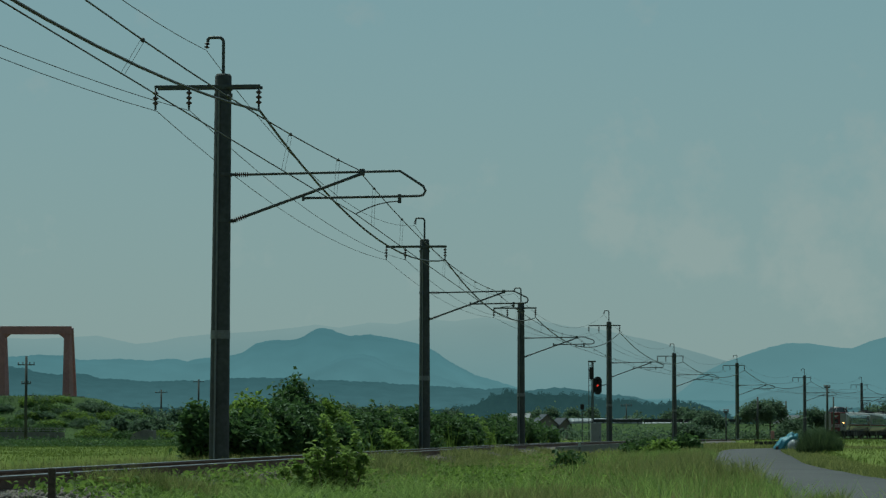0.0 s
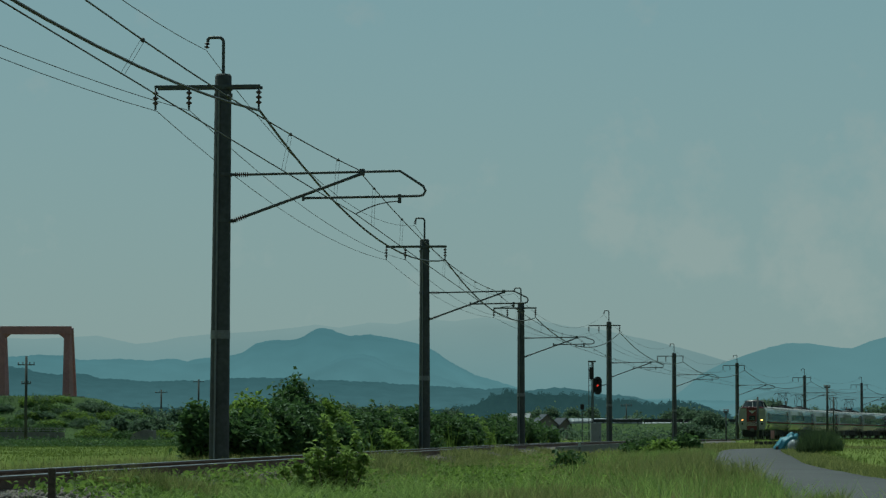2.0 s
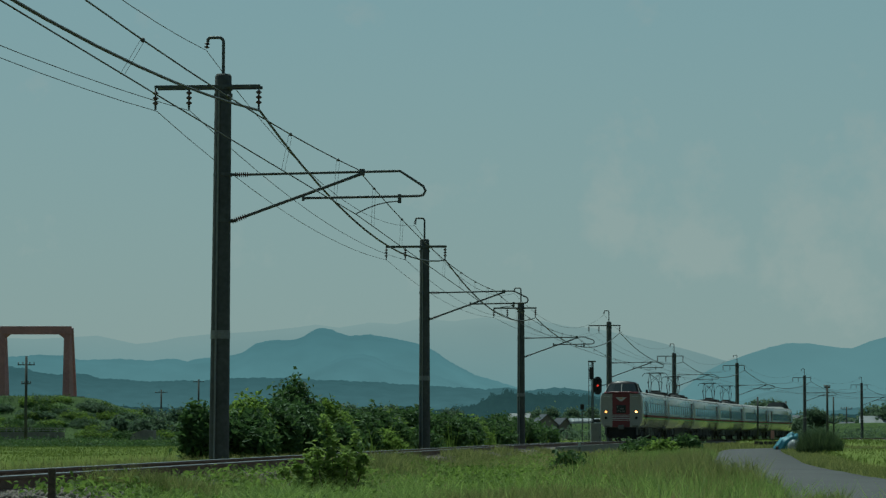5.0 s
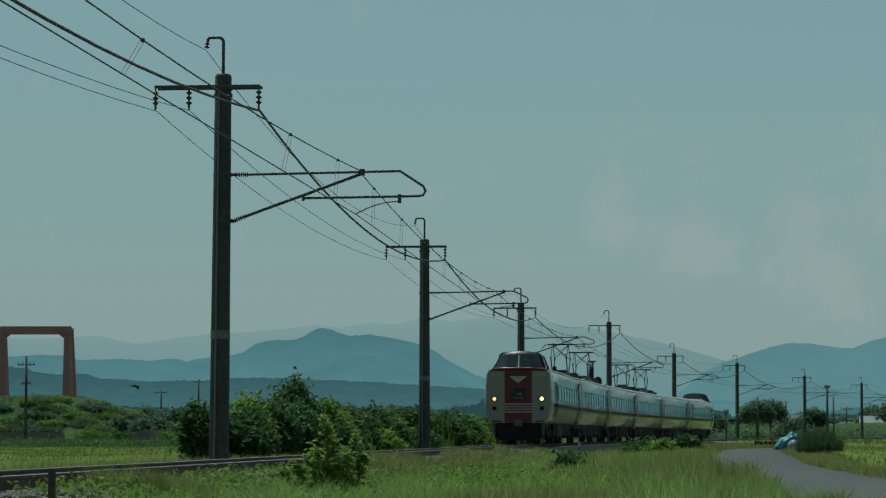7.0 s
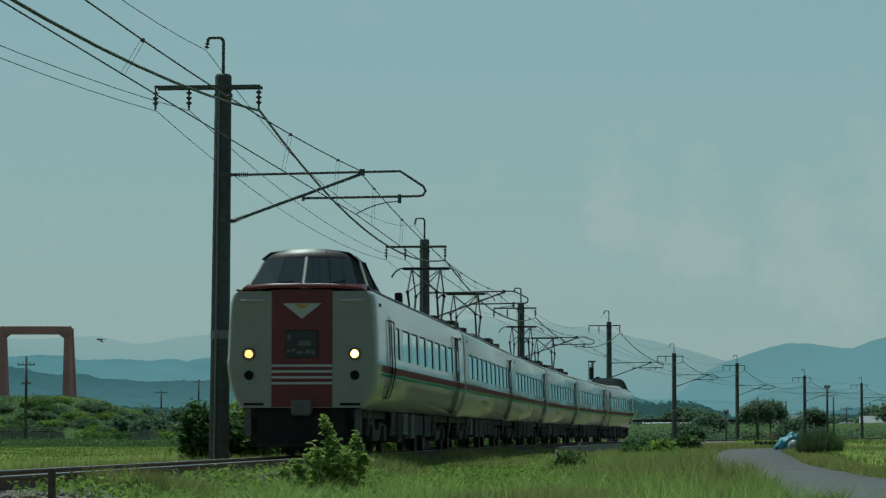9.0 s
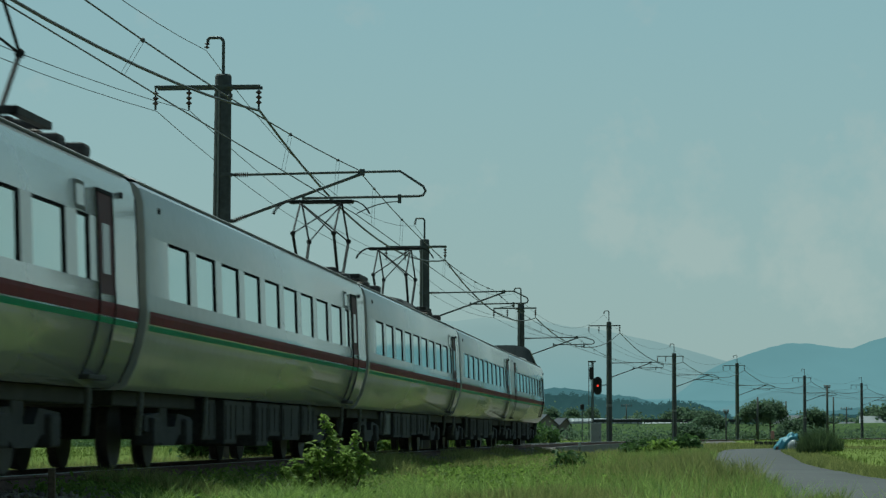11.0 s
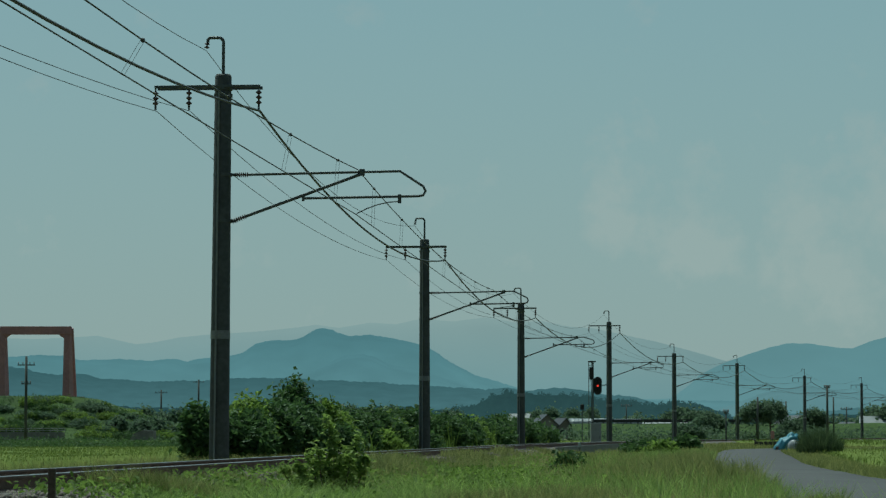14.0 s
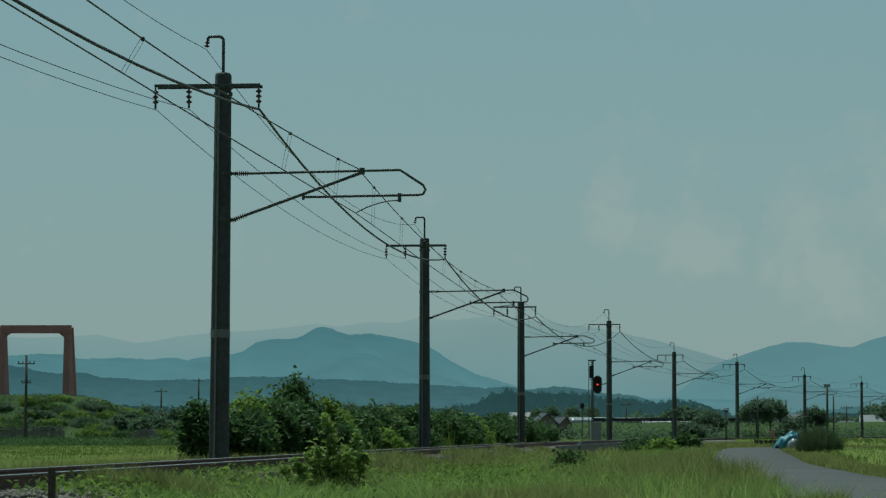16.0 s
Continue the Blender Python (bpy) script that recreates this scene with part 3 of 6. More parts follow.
def bogie(root, y):
    bm = bmesh.new()
    for sg in (1, -1):
        x = sg * 0.98
        loft(bm, [[(x - 0.06, yy, z) for yy, z in ((y - 1.5, 0.45), (y - 1.5, 0.62), (y - 0.6, 0.66), (y - 0.4, 0.5), (y + 0.4, 0.5), (y + 0.6, 0.66), (y + 1.5, 0.62), (y + 1.5, 0.45), (y + 0.7, 0.40), (y + 0.4, 0.28), (y - 0.4, 0.28), (y - 0.7, 0.40))],
                  [(x + 0.06, yy, z) for yy, z in ((y - 1.5, 0.45), (y - 1.5, 0.62), (y - 0.6, 0.66), (y - 0.4, 0.5), (y + 0.4, 0.5), (y + 0.6, 0.66), (y + 1.5, 0.62), (y + 1.5, 0.45), (y + 0.7, 0.40), (y + 0.4, 0.28), (y - 0.4, 0.28), (y - 0.7, 0.40))]])
    box(bm, -0.98, 0.98, y - 0.25, y + 0.25, 0.35, 0.85, 0.03)
    bmesh.ops.recalc_face_normals(bm, faces=bm.faces)
    bg_ = part("bogie", bm, UNDER, root)
    for yy in (y - 1.05, y + 1.05):
        for sg in (1, -1):
            bm = bmesh.new()
            c = 0.43
            tube(bm, [(sg * 0.46, yy, c), (sg * 0.49, yy, c), (sg * 0.50, yy, c), (sg * 0.53, yy, c), (sg * 0.595, yy, c), (sg * 0.60, yy, c)], [0.45, 0.455, 0.43, 0.43, 0.425, 0.40], 28)
            part("wheel", bm, WHEELM, bg_)
            bm = bmesh.new()
            box(bm, sg * 0.98 - 0.13, sg * 0.98 + 0.13, yy - 0.2, yy + 0.2, 0.28, 0.6, 0.03)
            part("axle_box", bm, UNDER, bg_)


def underfloor(root, seed, nose):
    rnd = random.Random(seed)
    bm = bmesh.new()
    box(bm, -1.0, 1.0, -HALF + 0.3, HALF - 0.2, 0.72, 0.9, 0.02)
    part("underframe", bm, UNDER, root)
    y = -4.9
    while y < 4.3:
        w = rnd.uniform(0.7, 1.9)
        for sg in (1, -1):
            bm = bmesh.new()
            z0 = rnd.uniform(0.24, 0.42)
            x1 = rnd.uniform(1.06, 1.16)
            box(bm, min(sg * 0.25, sg * x1), max(sg * 0.25, sg * x1), y, y + w, z0, 0.86, 0.02)
            for q in np.linspace(y + 0.1, y + w - 0.1, 3):
                box(bm, min(sg * x1, sg * (x1 + 0.012)), max(sg * x1, sg * (x1 + 0.012)), q - 0.03, q + 0.03, z0 + 0.06, 0.80)
            part("equipment_case", bm, BOXGREY if rnd.random() < 0.14 else UNDER, root)
        y += w + rnd.uniform(0.08, 0.4)
    for q in (-9.2, -4.95, 4.9, 9.3):
        for sg in (1, -1):
            bm = bmesh.new()
            tube(bm, [(sg * 1.14, q, 0.9), (sg * 1.13, q, 0.62), (sg * 1.10, q + 0.05, 0.40)], 0.035, 6)
            part("drain_pipe", bm, BOXGREY, root)


def gangway(root, y):
    bm = bmesh.new()
    for k in range(5):
        box(bm, -0.5, 0.5, y - 0.02 + 0.06 * k, y + 0.02 + 0.06 * k, 0.95, 2.95, 0.02)
    box(bm, -0.47, 0.47, y - 0.05, y + 0.30, 1.0, 2.92)
    part("gangway", bm, BLACK, root, "black pleated gangway bellows")
    for sg in (1, -1):
        bm = bmesh.new()
        zs = np.linspace(0.95, 3.08, 12)
        loft(bm, [[(sg * (side_x(z) - 0.03 - d), y + e, z) for d, e in ((0, -0.03), (0, 0.2), (0.05, 0.2), (0.05, -0.03))] for z in zs])
        bmesh.ops.recalc_face_normals(bm, faces=bm.faces)
        part("outer_hood", bm, BLACK, root)
    bm = bmesh.new()
    box(bm, -0.14, 0.14, y - 0.1, y + 0.3, 0.72, 0.98, 0.03)
    part("coupler", bm, UNDER, root)


def pantograph(root, y):
    """Raised diamond pantograph on its base."""
    p = bmesh.new()
    box(p, -0.85, 0.85, y - 0.75, y - 0.65, 3.46, 3.54, 0.01)
    box(p, -0.85, 0.85, y + 0.65, y + 0.75, 3.46, 3.54, 0.01)
    for sg in (1, -1):
        box(p, sg * 0.8 - 0.05, sg * 0.8 + 0.05, y - 0.75, y + 0.75, 3.46, 3.54, 0.01)
    base = part("pantograph", p, UNDER, root, "dark raised diamond pantograph")
    for sx in (1, -1):
        for sy in (1, -1):
            bm = bmesh.new()
            insulator(bm, (sx * 0.7, y + sy * 0.6, 3.26), (sx * 0.7, y + sy * 0.6, 3.47), 0.08, 3)
            part("insulator", bm, PORCELAIN, base)
    zk, zt = 4.30, 4.99
    for sy in (1, -1):
        for sx in (1, -1):
            bm = bmesh.new()
            tube(bm, [(sx * 0.38, y + sy * 0.40, 3.56), (sx * 0.40, y + sy * 1.2, zk)], 0.03, 6)
            part("lower_arm", bm, PANTO, base)
            bm = bmesh.new()
            tube(bm, [(sx * 0.40, y + sy * 1.2, zk), (sx * 0.40, y + sy * 0.10, zt)], 0.02, 6)
            part("upper_arm", bm, PANTO, base)
            bm = bmesh.new()
            tube(bm, [(sx * 0.40, y + sy * 1.2, zk), (-sx * 0.38, y + sy * 0.15, zt - 0.03)], 0.014, 6)
            part("cross_brace", bm, PANTO, base)
        bm = bmesh.new()
        tube(bm, [(-0.44, y + sy * 0.10, zt), (0.44, y + sy * 0.10, zt)], 0.018, 6)
        part("head_pivot", bm, PANTO, base)
        for sx in (1, -1):
            bm = bmesh.new()
            tube(bm, [(sx * x, y + sy * 0.09, z) for x, z in ((0.60, 5.03), (0.72, 5.01), (0.84, 4.94), (0.92, 4.85), (0.96, 4.77))], 0.013, 6)
            part("horn", bm, PANTO, base)
            bm = bmesh.new()
            bmesh.ops.create_uvsphere(bm, u_segments=10, v_segments=6, radius=0.055)
            for v in bm.verts:
                v.co += Vector((sx * 0.40, y + sy * 1.2, zk))
            part("knee_joint", bm, PANTO, base)
    bm = bmesh.new()
    box(bm, -0.64, 0.64, y - 0.13, y + 0.13, 4.975, 5.045, 0.02)
    part("collector_head", bm, PANTO, base)
    for q, w, z in ((-1.5, 0.75, 3.50), (-1.0, 0.6, 3.56), (0.1, 0.3, 3.72), (1.05, 0.55, 3.60), (1.45, 0.8, 3.50), (1.85, 0.98, 3.44)):
        bm = bmesh.new()
        box(bm, -w, w, y + q - 0.16, y + q + 0.16, 3.28, z, 0.05)
        part("roof_case", bm, UNDER, root)


def roof_cover(root, y, w=1.6, h=0.22):
    bm = bmesh.new()
    loft(bm, [[(x * q, y + yy, 3.30 + (h * z) * (0.3 if q < 1 else 1)) for x, z in ((-0.9, 0), (-0.8, 0.7), (-0.5, 1), (0.5, 1), (0.8, 0.7), (0.9, 0))] for yy, q in ((-w, 0.8), (-w * 0.8, 1), (w * 0.8, 1), (w, 0.8))])
    bmesh.ops.recalc_face_normals(bm, faces=bm.faces)
    part("roof_cover", bm, UNDER, root, "dark low roof ventilator cover", False)


def disc(bm, x, y, z, r, depth=0.03, seg=24):
    tube(bm, [(x, y + depth, z), (x, y, z)], r, seg)


def cab(root, lit):
    """The nose: red centre panel, lamps, raised cab with windscreen. The face is at -y."""
    yf = -HALF + 0.095
    bm = bmesh.new()
    box(bm, -0.575, 0.575, yf - 0.004, yf + 0.05, 0.92, 3.13, 0.004)
    red = part("front_panel", bm, RED, root, "dark red centre panel of the nose")
    for sg in (1, -1):
        bm = bmesh.new()
        x0, x1 = sorted((sg * 0.582, sg * 1.27))
        zs = [0.92, 1.15, 1.36, 1.56, 1.68, 1.8, 2.54, 2.9, 3.02, 3.1]
        outl = [(sg * 0.582, 0.92)] + [(sg * (side_x(z) * 0.935 - 0.01), z) for z in zs] + [(sg * 0.582, 3.1)]
        loft(bm, [[(x, yf - 0.002, z) for x, z in outl], [(x, yf + 0.03, z) for x, z in outl]])
        bmesh.ops.recalc_face_normals(bm, faces=bm.faces)
        side = part("front_panel", bm, CREAM, root, "dusty ivory side panel of the nose")
        bm = bmesh.new()
        disc(bm, sg * 1.0, yf - 0.05, 1.92, 0.125, 0.06)
        lamp = part("headlight", bm, BOXGREY, side, "round warm headlight, switched on")
        bm = bmesh.new()
        disc(bm, sg * 1.0, yf - 0.056, 1.92, 0.075, 0.01)
        part("headlight_lens", bm, (HEADLIGHT if sg > 0 else HEADLIGHT_DIM) if lit else SHIELD, lamp)
        bm = bmesh.new()
        disc(bm, sg * 1.0, yf - 0.02, 1.52, 0.125, 0.03)
        tl = part("tail_light", bm, CREAM, side)
        bm = bmesh.new()
        disc(bm, sg * 1.0, yf - 0.026, 1.52, 0.09, 0.01)
        part("tail_light_lens", bm, BLACK, tl)
        bm = bmesh.new()
        disc(bm, sg * 1.0, yf - 0.012, 2.31, 0.14, 0.03)
        part("cover_plate", bm, CREAM, side)
        bm = bmesh.new()
        tube(bm, [(sg * 0.72, yf - 0.05, 2.93), (sg * 1.16, yf - 0.05, 2.93)], 0.022, 6)
        part("grab_bar", bm, MARK, side)
        bm = bmesh.new()
        box(bm, *sorted((sg * 0.72, sg * 1.1)), yf - 0.02, yf + 0.01, 0.955, 1.0, 0.005)
        part("vent", bm, BLACK, side)
    bm = bmesh.new()
    loft(bm, [[(x, y, z) for x, z in ((-0.37, 2.87), (0.37, 2.87), (0.0, 2.58))] for y in (yf - 0.012, yf)])
    em = part("emblem", bm, MARK, red, "white wedge emblem")
    bm = bmesh.new()
    loft(bm, [[(x, y, z) for x, z in ((-0.16, 2.85), (0.16, 2.85), (0.0, 2.76))] for y in (yf - 0.017, yf - 0.012)])
    part("emblem_centre", bm, GOLD, em)
    bm = bmesh.new()
    box(bm, -0.31, 0.31, yf - 0.02, yf + 0.01, 1.84, 2.36, 0.03)
    hm = part("train_sign", bm, SHIELD, red, "dark glazed name board")
    for x, z, w, h in ((-0.24, 2.23, 0.06, 0.10), (-0.16, 1.99, 0.08, 0.05), (-0.04, 1.95, 0.12, 0.06), (0.11, 1.96, 0.10, 0.08), (0.21, 1.95, 0.07, 0.08), (-0.25, 1.97, 0.06, 0.04), (0.05, 2.12, 0.24, 0.10)):
        bm = bmesh.new()
        box(bm, x - w / 2, x + w / 2, yf - 0.024, yf - 0.018, z - h / 2, z + h / 2)
        part("sign_bar", bm, BOXGREY, hm)
    for z in (1.70, 1.59, 1.48, 1.37):
        bm = bmesh.new()
        box(bm, -0.575, 0.575, yf - 0.022, yf, z - 0.022, z + 0.022, 0.006)
        part("grille_bar", bm, MARK, red, "pale grey grille bar")
    bm = bmesh.new()
    box(bm, -0.19, 0.19, yf - 0.16, yf + 0.2, 0.76, 1.06, 0.05)
    part("coupler_cover", bm, BOXGREY, root, "grey rounded coupler cover")
    # rim over the face
    bm = bmesh.new()
    tube(bm, [(1.17, yf + 0.20, 3.10), (1.10, yf + 0.03, 3.15), (0.6, yf - 0.02, 3.19), (0, yf - 0.03, 3.20), (-0.6, yf - 0.02, 3.19), (-1.10, yf + 0.03, 3.15), (-1.17, yf + 0.20, 3.10)], 0.04, 8)
    part("nose_rim", bm, RED, root)
    bm = bmesh.new()
    loft(bm, [[(1.17, yf + 0.5, 3.12), (1.14, yf + 0.06, 3.12), (0.6, yf + 0.0, 3.16), (-0.6, yf + 0.0, 3.16), (-1.14, yf + 0.06, 3.12), (-1.17, yf + 0.5, 3.12)],
              [(1.15, yf + 0.6, 3.26), (1.08, yf + 0.25, 3.24), (0.55, yf + 0.14, 3.25), (-0.55, yf + 0.14, 3.25), (-1.08, yf + 0.25, 3.24), (-1.15, yf + 0.6, 3.26)]], closed=False, cap=(False, False))
    part("cowl", bm, RED, root, "", True)
    # raised cab shell: posts and roof
    def cring(y, z, f):
        return [(1.09 * f, yf + 2.35, z), (1.09 * f, y + 0.75, z), (0.98 * f, y + 0.22, z), (0.5 * f, y + 0.04, z), (0, y, z), (-0.5 * f, y + 0.04, z), (-0.98 * f, y + 0.22, z), (-1.09 * f, y + 0.75, z), (-1.09 * f, yf + 2.35, z)]
    lo, hi = cring(yf + 0.16, 3.22, 1.035), cring(yf + 0.66, 3.77, 0.83)
    for k in range(8):
        bm = bmesh.new()
        quad = [Vector(lo[k]), Vector(lo[k + 1]), Vector(hi[k + 1]), Vector(hi[k])]
        c = sum(quad, Vector()) / 4
        inn = [q.lerp(c, 0.02) for q in quad]
        bm.faces.new([bm.verts.new(q) for q in inn])
        bmesh.ops.recalc_face_normals(bm, faces=bm.faces)
        part("windscreen" if 1 <= k <= 6 else "cab_side_window", bm, SHIELD if 2 <= k <= 5 else SIDEGLASS, root, "dark wraparound cab glass" if 1 <= k <= 6 else "")
    for k in (0, 1, 4, 7, 8):
        bm = bmesh.new()
        tube(bm, [lo[k], hi[k]], 0.035, 6)
        part("window_post", bm, CREAM if k in (1, 4, 7) else BLACK, root)
    bm = bmesh.new()
    prof = [(1.15, 3.14), (1.06, 3.45), (0.925, 3.765), (0.76, 3.895), (0.36, 3.95), (0, 3.96)]

    def crest(x):
        return float(np.interp(abs(x), [p[0] for p in prof[::-1]], [p[1] for p in prof[::-1]]))
    crown = [(x, y, crest(x) - 0.01) for x, y, z in cring(yf + 0.80, 3.9, 0.66)]
    top = [(x * 0.5, min(y + 0.12, yf + 2.35), crest(x * 0.5) - 0.005) for x, y, z in crown]
    edge = [(x, y, z - 0.03) for x, y, z in hi]
    loft(bm, [edge, hi, crown, top], closed=False, cap=(False, False))
    full = prof + [(-x, z) for x, z in prof[-2::-1]]
    up = full[2:-2]
    loft(bm, [[(x, yf + u, z) for x, z in up] for u in (1.0, 2.35)], closed=False, cap=(False, False))
    bmesh.ops.recalc_face_normals(bm, faces=bm.faces)
    part("cab_roof", bm, CABROOF, root, "dark brown raised cab roof", True)
    # pale fairing that falls from the cab to the car's roof
    bm = bmesh.new()
    def fall(q):
        return [(x * (1 - 0.04 * q), yf + 2.3 + 2.4 * q, 3.14 + (z - 3.14) * (1 - 0.76 * q ** 1.3)) for x, z in full]
    loft(bm, [fall(q) for q in (0.86, 0.93, 1.0)], closed=False, cap=(False, True))
    bmesh.ops.recalc_face_normals(bm, faces=bm.faces)
    part("cab_fairing", bm, CREAM, root, "pale fairing behind the cab", True)
    bm = bmesh.new()
    loft(bm, [fall(q) for q in (0, 0.12, 0.25, 0.38, 0.5, 0.62, 0.74, 0.86)], closed=False, cap=(True, False))
    bmesh.ops.recalc_face_normals(bm, faces=bm.faces)
    part("cab_rear", bm, SIDEGLASS, root, "dark rear of the raised cab", True)
    bm = bmesh.new()
    box(bm, 0.86, 1.02, -1.72, -1.47, 3.24, 3.50, 0.04)
    part("roof_aerial", bm, BLACK, root, "small dark roof aerial housing")
    # wipers
    for x in (-0.55, 0.45):
        bm = bmesh.new()
        tube(bm, [(x, yf + 0.17, 3.25), (x + 0.35, yf + 0.19, 3.30)], 0.015, 6)
        part("wiper", bm, BLACK, root)
    # skirt and steps
    bm = bmesh.new()
    loft(bm, [[(x, y, z) for x, y in ((-1.05, yf + 0.9), (-1.02, yf + 0.3), (-0.8, yf + 0.12), (0.8, yf + 0.12), (1.02, yf + 0.3), (1.05, yf + 0.9))] for z in (0.26, 0.90)], closed=False, cap=(False, False))
    bmesh.ops.solidify(bm, geom=bm.faces[:], thickness=0.03)
    part("skirt", bm, UNDER, root, "black front skirt")
    for sg in (1, -1):
        bm = bmesh.new()
        box(bm, *sorted((sg * 0.98, sg * 1.10)), yf + 0.12, yf + 0.25, 0.40, 0.90, 0.01)
        part("step", bm, BOXGREY, root)
    bm = bmesh.new()
    box(bm, -0.9, 0.9, yf + 0.2, yf + 0.28, 0.18, 0.36, 0.01)
    part("snow_plough", bm, UNDER, root)
    for y in (-7.72, -8.22):
        handrail(root, y, 1.12, 2.62, 0.014)
    for sg in (1, -1):
        door = part("cab_door", strip(sg, -8.16, -7.78, 1.02, 2.72, 0.003), BODY, root, "narrow ivory cab door")
        part("door_window", strip(sg, -8.10, -7.86, 1.98, 2.52, 0.006), SHIELD, door)
        for y in (-8.18, -7.77):
            part("door_joint", strip(sg, y, y + 0.012, 1.02, 2.72, 0.005), BLACK, door)


def train_car(nose, lit, wins, door, pantos, covers, seed, label):
    root = thing("train_car", Matrix(), label, "train car", "cars of the train")
    car_body(root, nose, wins)
    side_door(root, *door)
    for y in (-6.95, 6.95):
        bogie(root, y)
    underfloor(root, seed, nose)
    gangway(root, HALF)
    if nose:
        cab(root, lit)
    for y in pantos:
        pantograph(root, y)
    for y in covers:
        roof_cover(root, y)
    for sg in (1, -1):
        for y in (-9.6, 9.6):
            bm = bmesh.new()
            x = sg * side_x(2.86)
            tube(bm, [(x - sg * 0.01, y, 2.86), (x + sg * 0.02, y, 2.86)], 0.035, 10)
            part("side_lamp", bm, BLACK, root)
    return root


def build_train():
    mid = [(-9.12 + 1.832 * k, -9.12 + 1.832 * k + 1.37) for k in range(9)] + [(7.40, 7.98)]
    end = [(-6.8, -6.2)] + [(-7.3 + 1.832 * k, -7.3 + 1.832 * k + 1.37) for k in range(1, 7)] + [(5.55, 6.9)]
    door = (8.35, 9.1)
    made = []
    first = train_car(True, True, end, (7.9, 8.65), [], [], 1, "ivory and dark red leading train car, headlights lit")
    m2 = train_car(False, False, mid, door, [-6.1, 8.1], [3.0], 2, "ivory train car with two raised pantographs")
    m3 = train_car(False, False, mid, door, [], [], 3, "ivory train car with dark red doors")
    made = [first, m2, m3]
    made.append(copy_thing(m2, Matrix()))
    made.append(copy_thing(m3, Matrix()))
    made.append(train_car(True, False, end, (7.9, 8.65), [], [], 6, "ivory trailing train car with raised cab"))
    return made


cars = build_train()


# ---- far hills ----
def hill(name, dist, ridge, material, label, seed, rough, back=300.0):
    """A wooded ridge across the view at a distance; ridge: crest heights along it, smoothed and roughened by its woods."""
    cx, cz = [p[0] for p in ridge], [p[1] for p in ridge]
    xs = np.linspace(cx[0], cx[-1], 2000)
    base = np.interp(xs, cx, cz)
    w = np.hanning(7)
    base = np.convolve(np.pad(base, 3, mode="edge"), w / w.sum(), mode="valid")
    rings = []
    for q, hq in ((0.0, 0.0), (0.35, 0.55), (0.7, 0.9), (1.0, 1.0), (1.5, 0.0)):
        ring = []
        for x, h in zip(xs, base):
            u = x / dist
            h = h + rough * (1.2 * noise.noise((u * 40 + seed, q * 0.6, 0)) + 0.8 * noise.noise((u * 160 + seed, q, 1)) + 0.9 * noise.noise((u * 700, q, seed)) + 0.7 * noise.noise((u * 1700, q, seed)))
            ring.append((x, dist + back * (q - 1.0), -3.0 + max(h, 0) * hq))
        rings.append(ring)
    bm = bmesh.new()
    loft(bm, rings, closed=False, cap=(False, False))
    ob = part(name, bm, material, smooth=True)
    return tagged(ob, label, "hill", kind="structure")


def at(px, d):
    return (px - 784) / 5019 * d


def rise(py, d):
    return EYE + (770 - py) / 5019 * d


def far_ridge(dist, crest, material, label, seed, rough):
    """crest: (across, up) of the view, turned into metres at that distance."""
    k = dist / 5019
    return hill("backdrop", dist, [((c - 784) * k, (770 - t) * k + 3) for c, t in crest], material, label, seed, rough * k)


# haze is painted into each ridge as a glow, its tones blended by height
H1 = painted_haze_mat("farthest hills in haze", (0.305, 0.35, 0.337), (0.22, 0.31, 0.317), 50, 205, 0.002)
H1B = painted_haze_mat("far hills in haze", (0.162, 0.262, 0.277), (0.178, 0.285, 0.30), 40, 160, 0.004)
H2 = painted_haze_mat("blue hills in haze", (0.118, 0.215, 0.235), (0.165, 0.275, 0.29), 20, 150, 0.012)
H2B = painted_haze_mat("wooded shoulder in haze", (0.119, 0.213, 0.233), (0.16, 0.268, 0.284), 20, 130, 0.014)
H2R = painted_haze_mat("hazy lower slope", (0.15, 0.238, 0.248), (0.165, 0.26, 0.275), 20, 90, 0.014)
H3 = painted_haze_mat("low wooded ridge in haze", (0.062, 0.118, 0.128), (0.10, 0.175, 0.188), 20, 75, 0.05)
H4 = painted_haze_mat("dark wooded knoll in haze", (0.034, 0.064, 0.066), (0.042, 0.08, 0.085), 0, 20, 0.12)
# crests past the view's right edge are unseen, added to darken the train's reflections
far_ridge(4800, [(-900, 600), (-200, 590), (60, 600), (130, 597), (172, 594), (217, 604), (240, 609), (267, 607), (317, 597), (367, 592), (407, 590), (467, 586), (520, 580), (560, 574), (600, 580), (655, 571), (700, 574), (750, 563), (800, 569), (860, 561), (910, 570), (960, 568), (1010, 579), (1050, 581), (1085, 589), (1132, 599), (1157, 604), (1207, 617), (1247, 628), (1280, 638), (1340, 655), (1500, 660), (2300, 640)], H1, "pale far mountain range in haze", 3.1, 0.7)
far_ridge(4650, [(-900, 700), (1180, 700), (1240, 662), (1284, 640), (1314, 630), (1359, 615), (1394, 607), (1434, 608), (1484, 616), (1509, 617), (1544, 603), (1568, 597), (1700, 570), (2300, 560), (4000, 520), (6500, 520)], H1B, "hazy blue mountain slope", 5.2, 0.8)
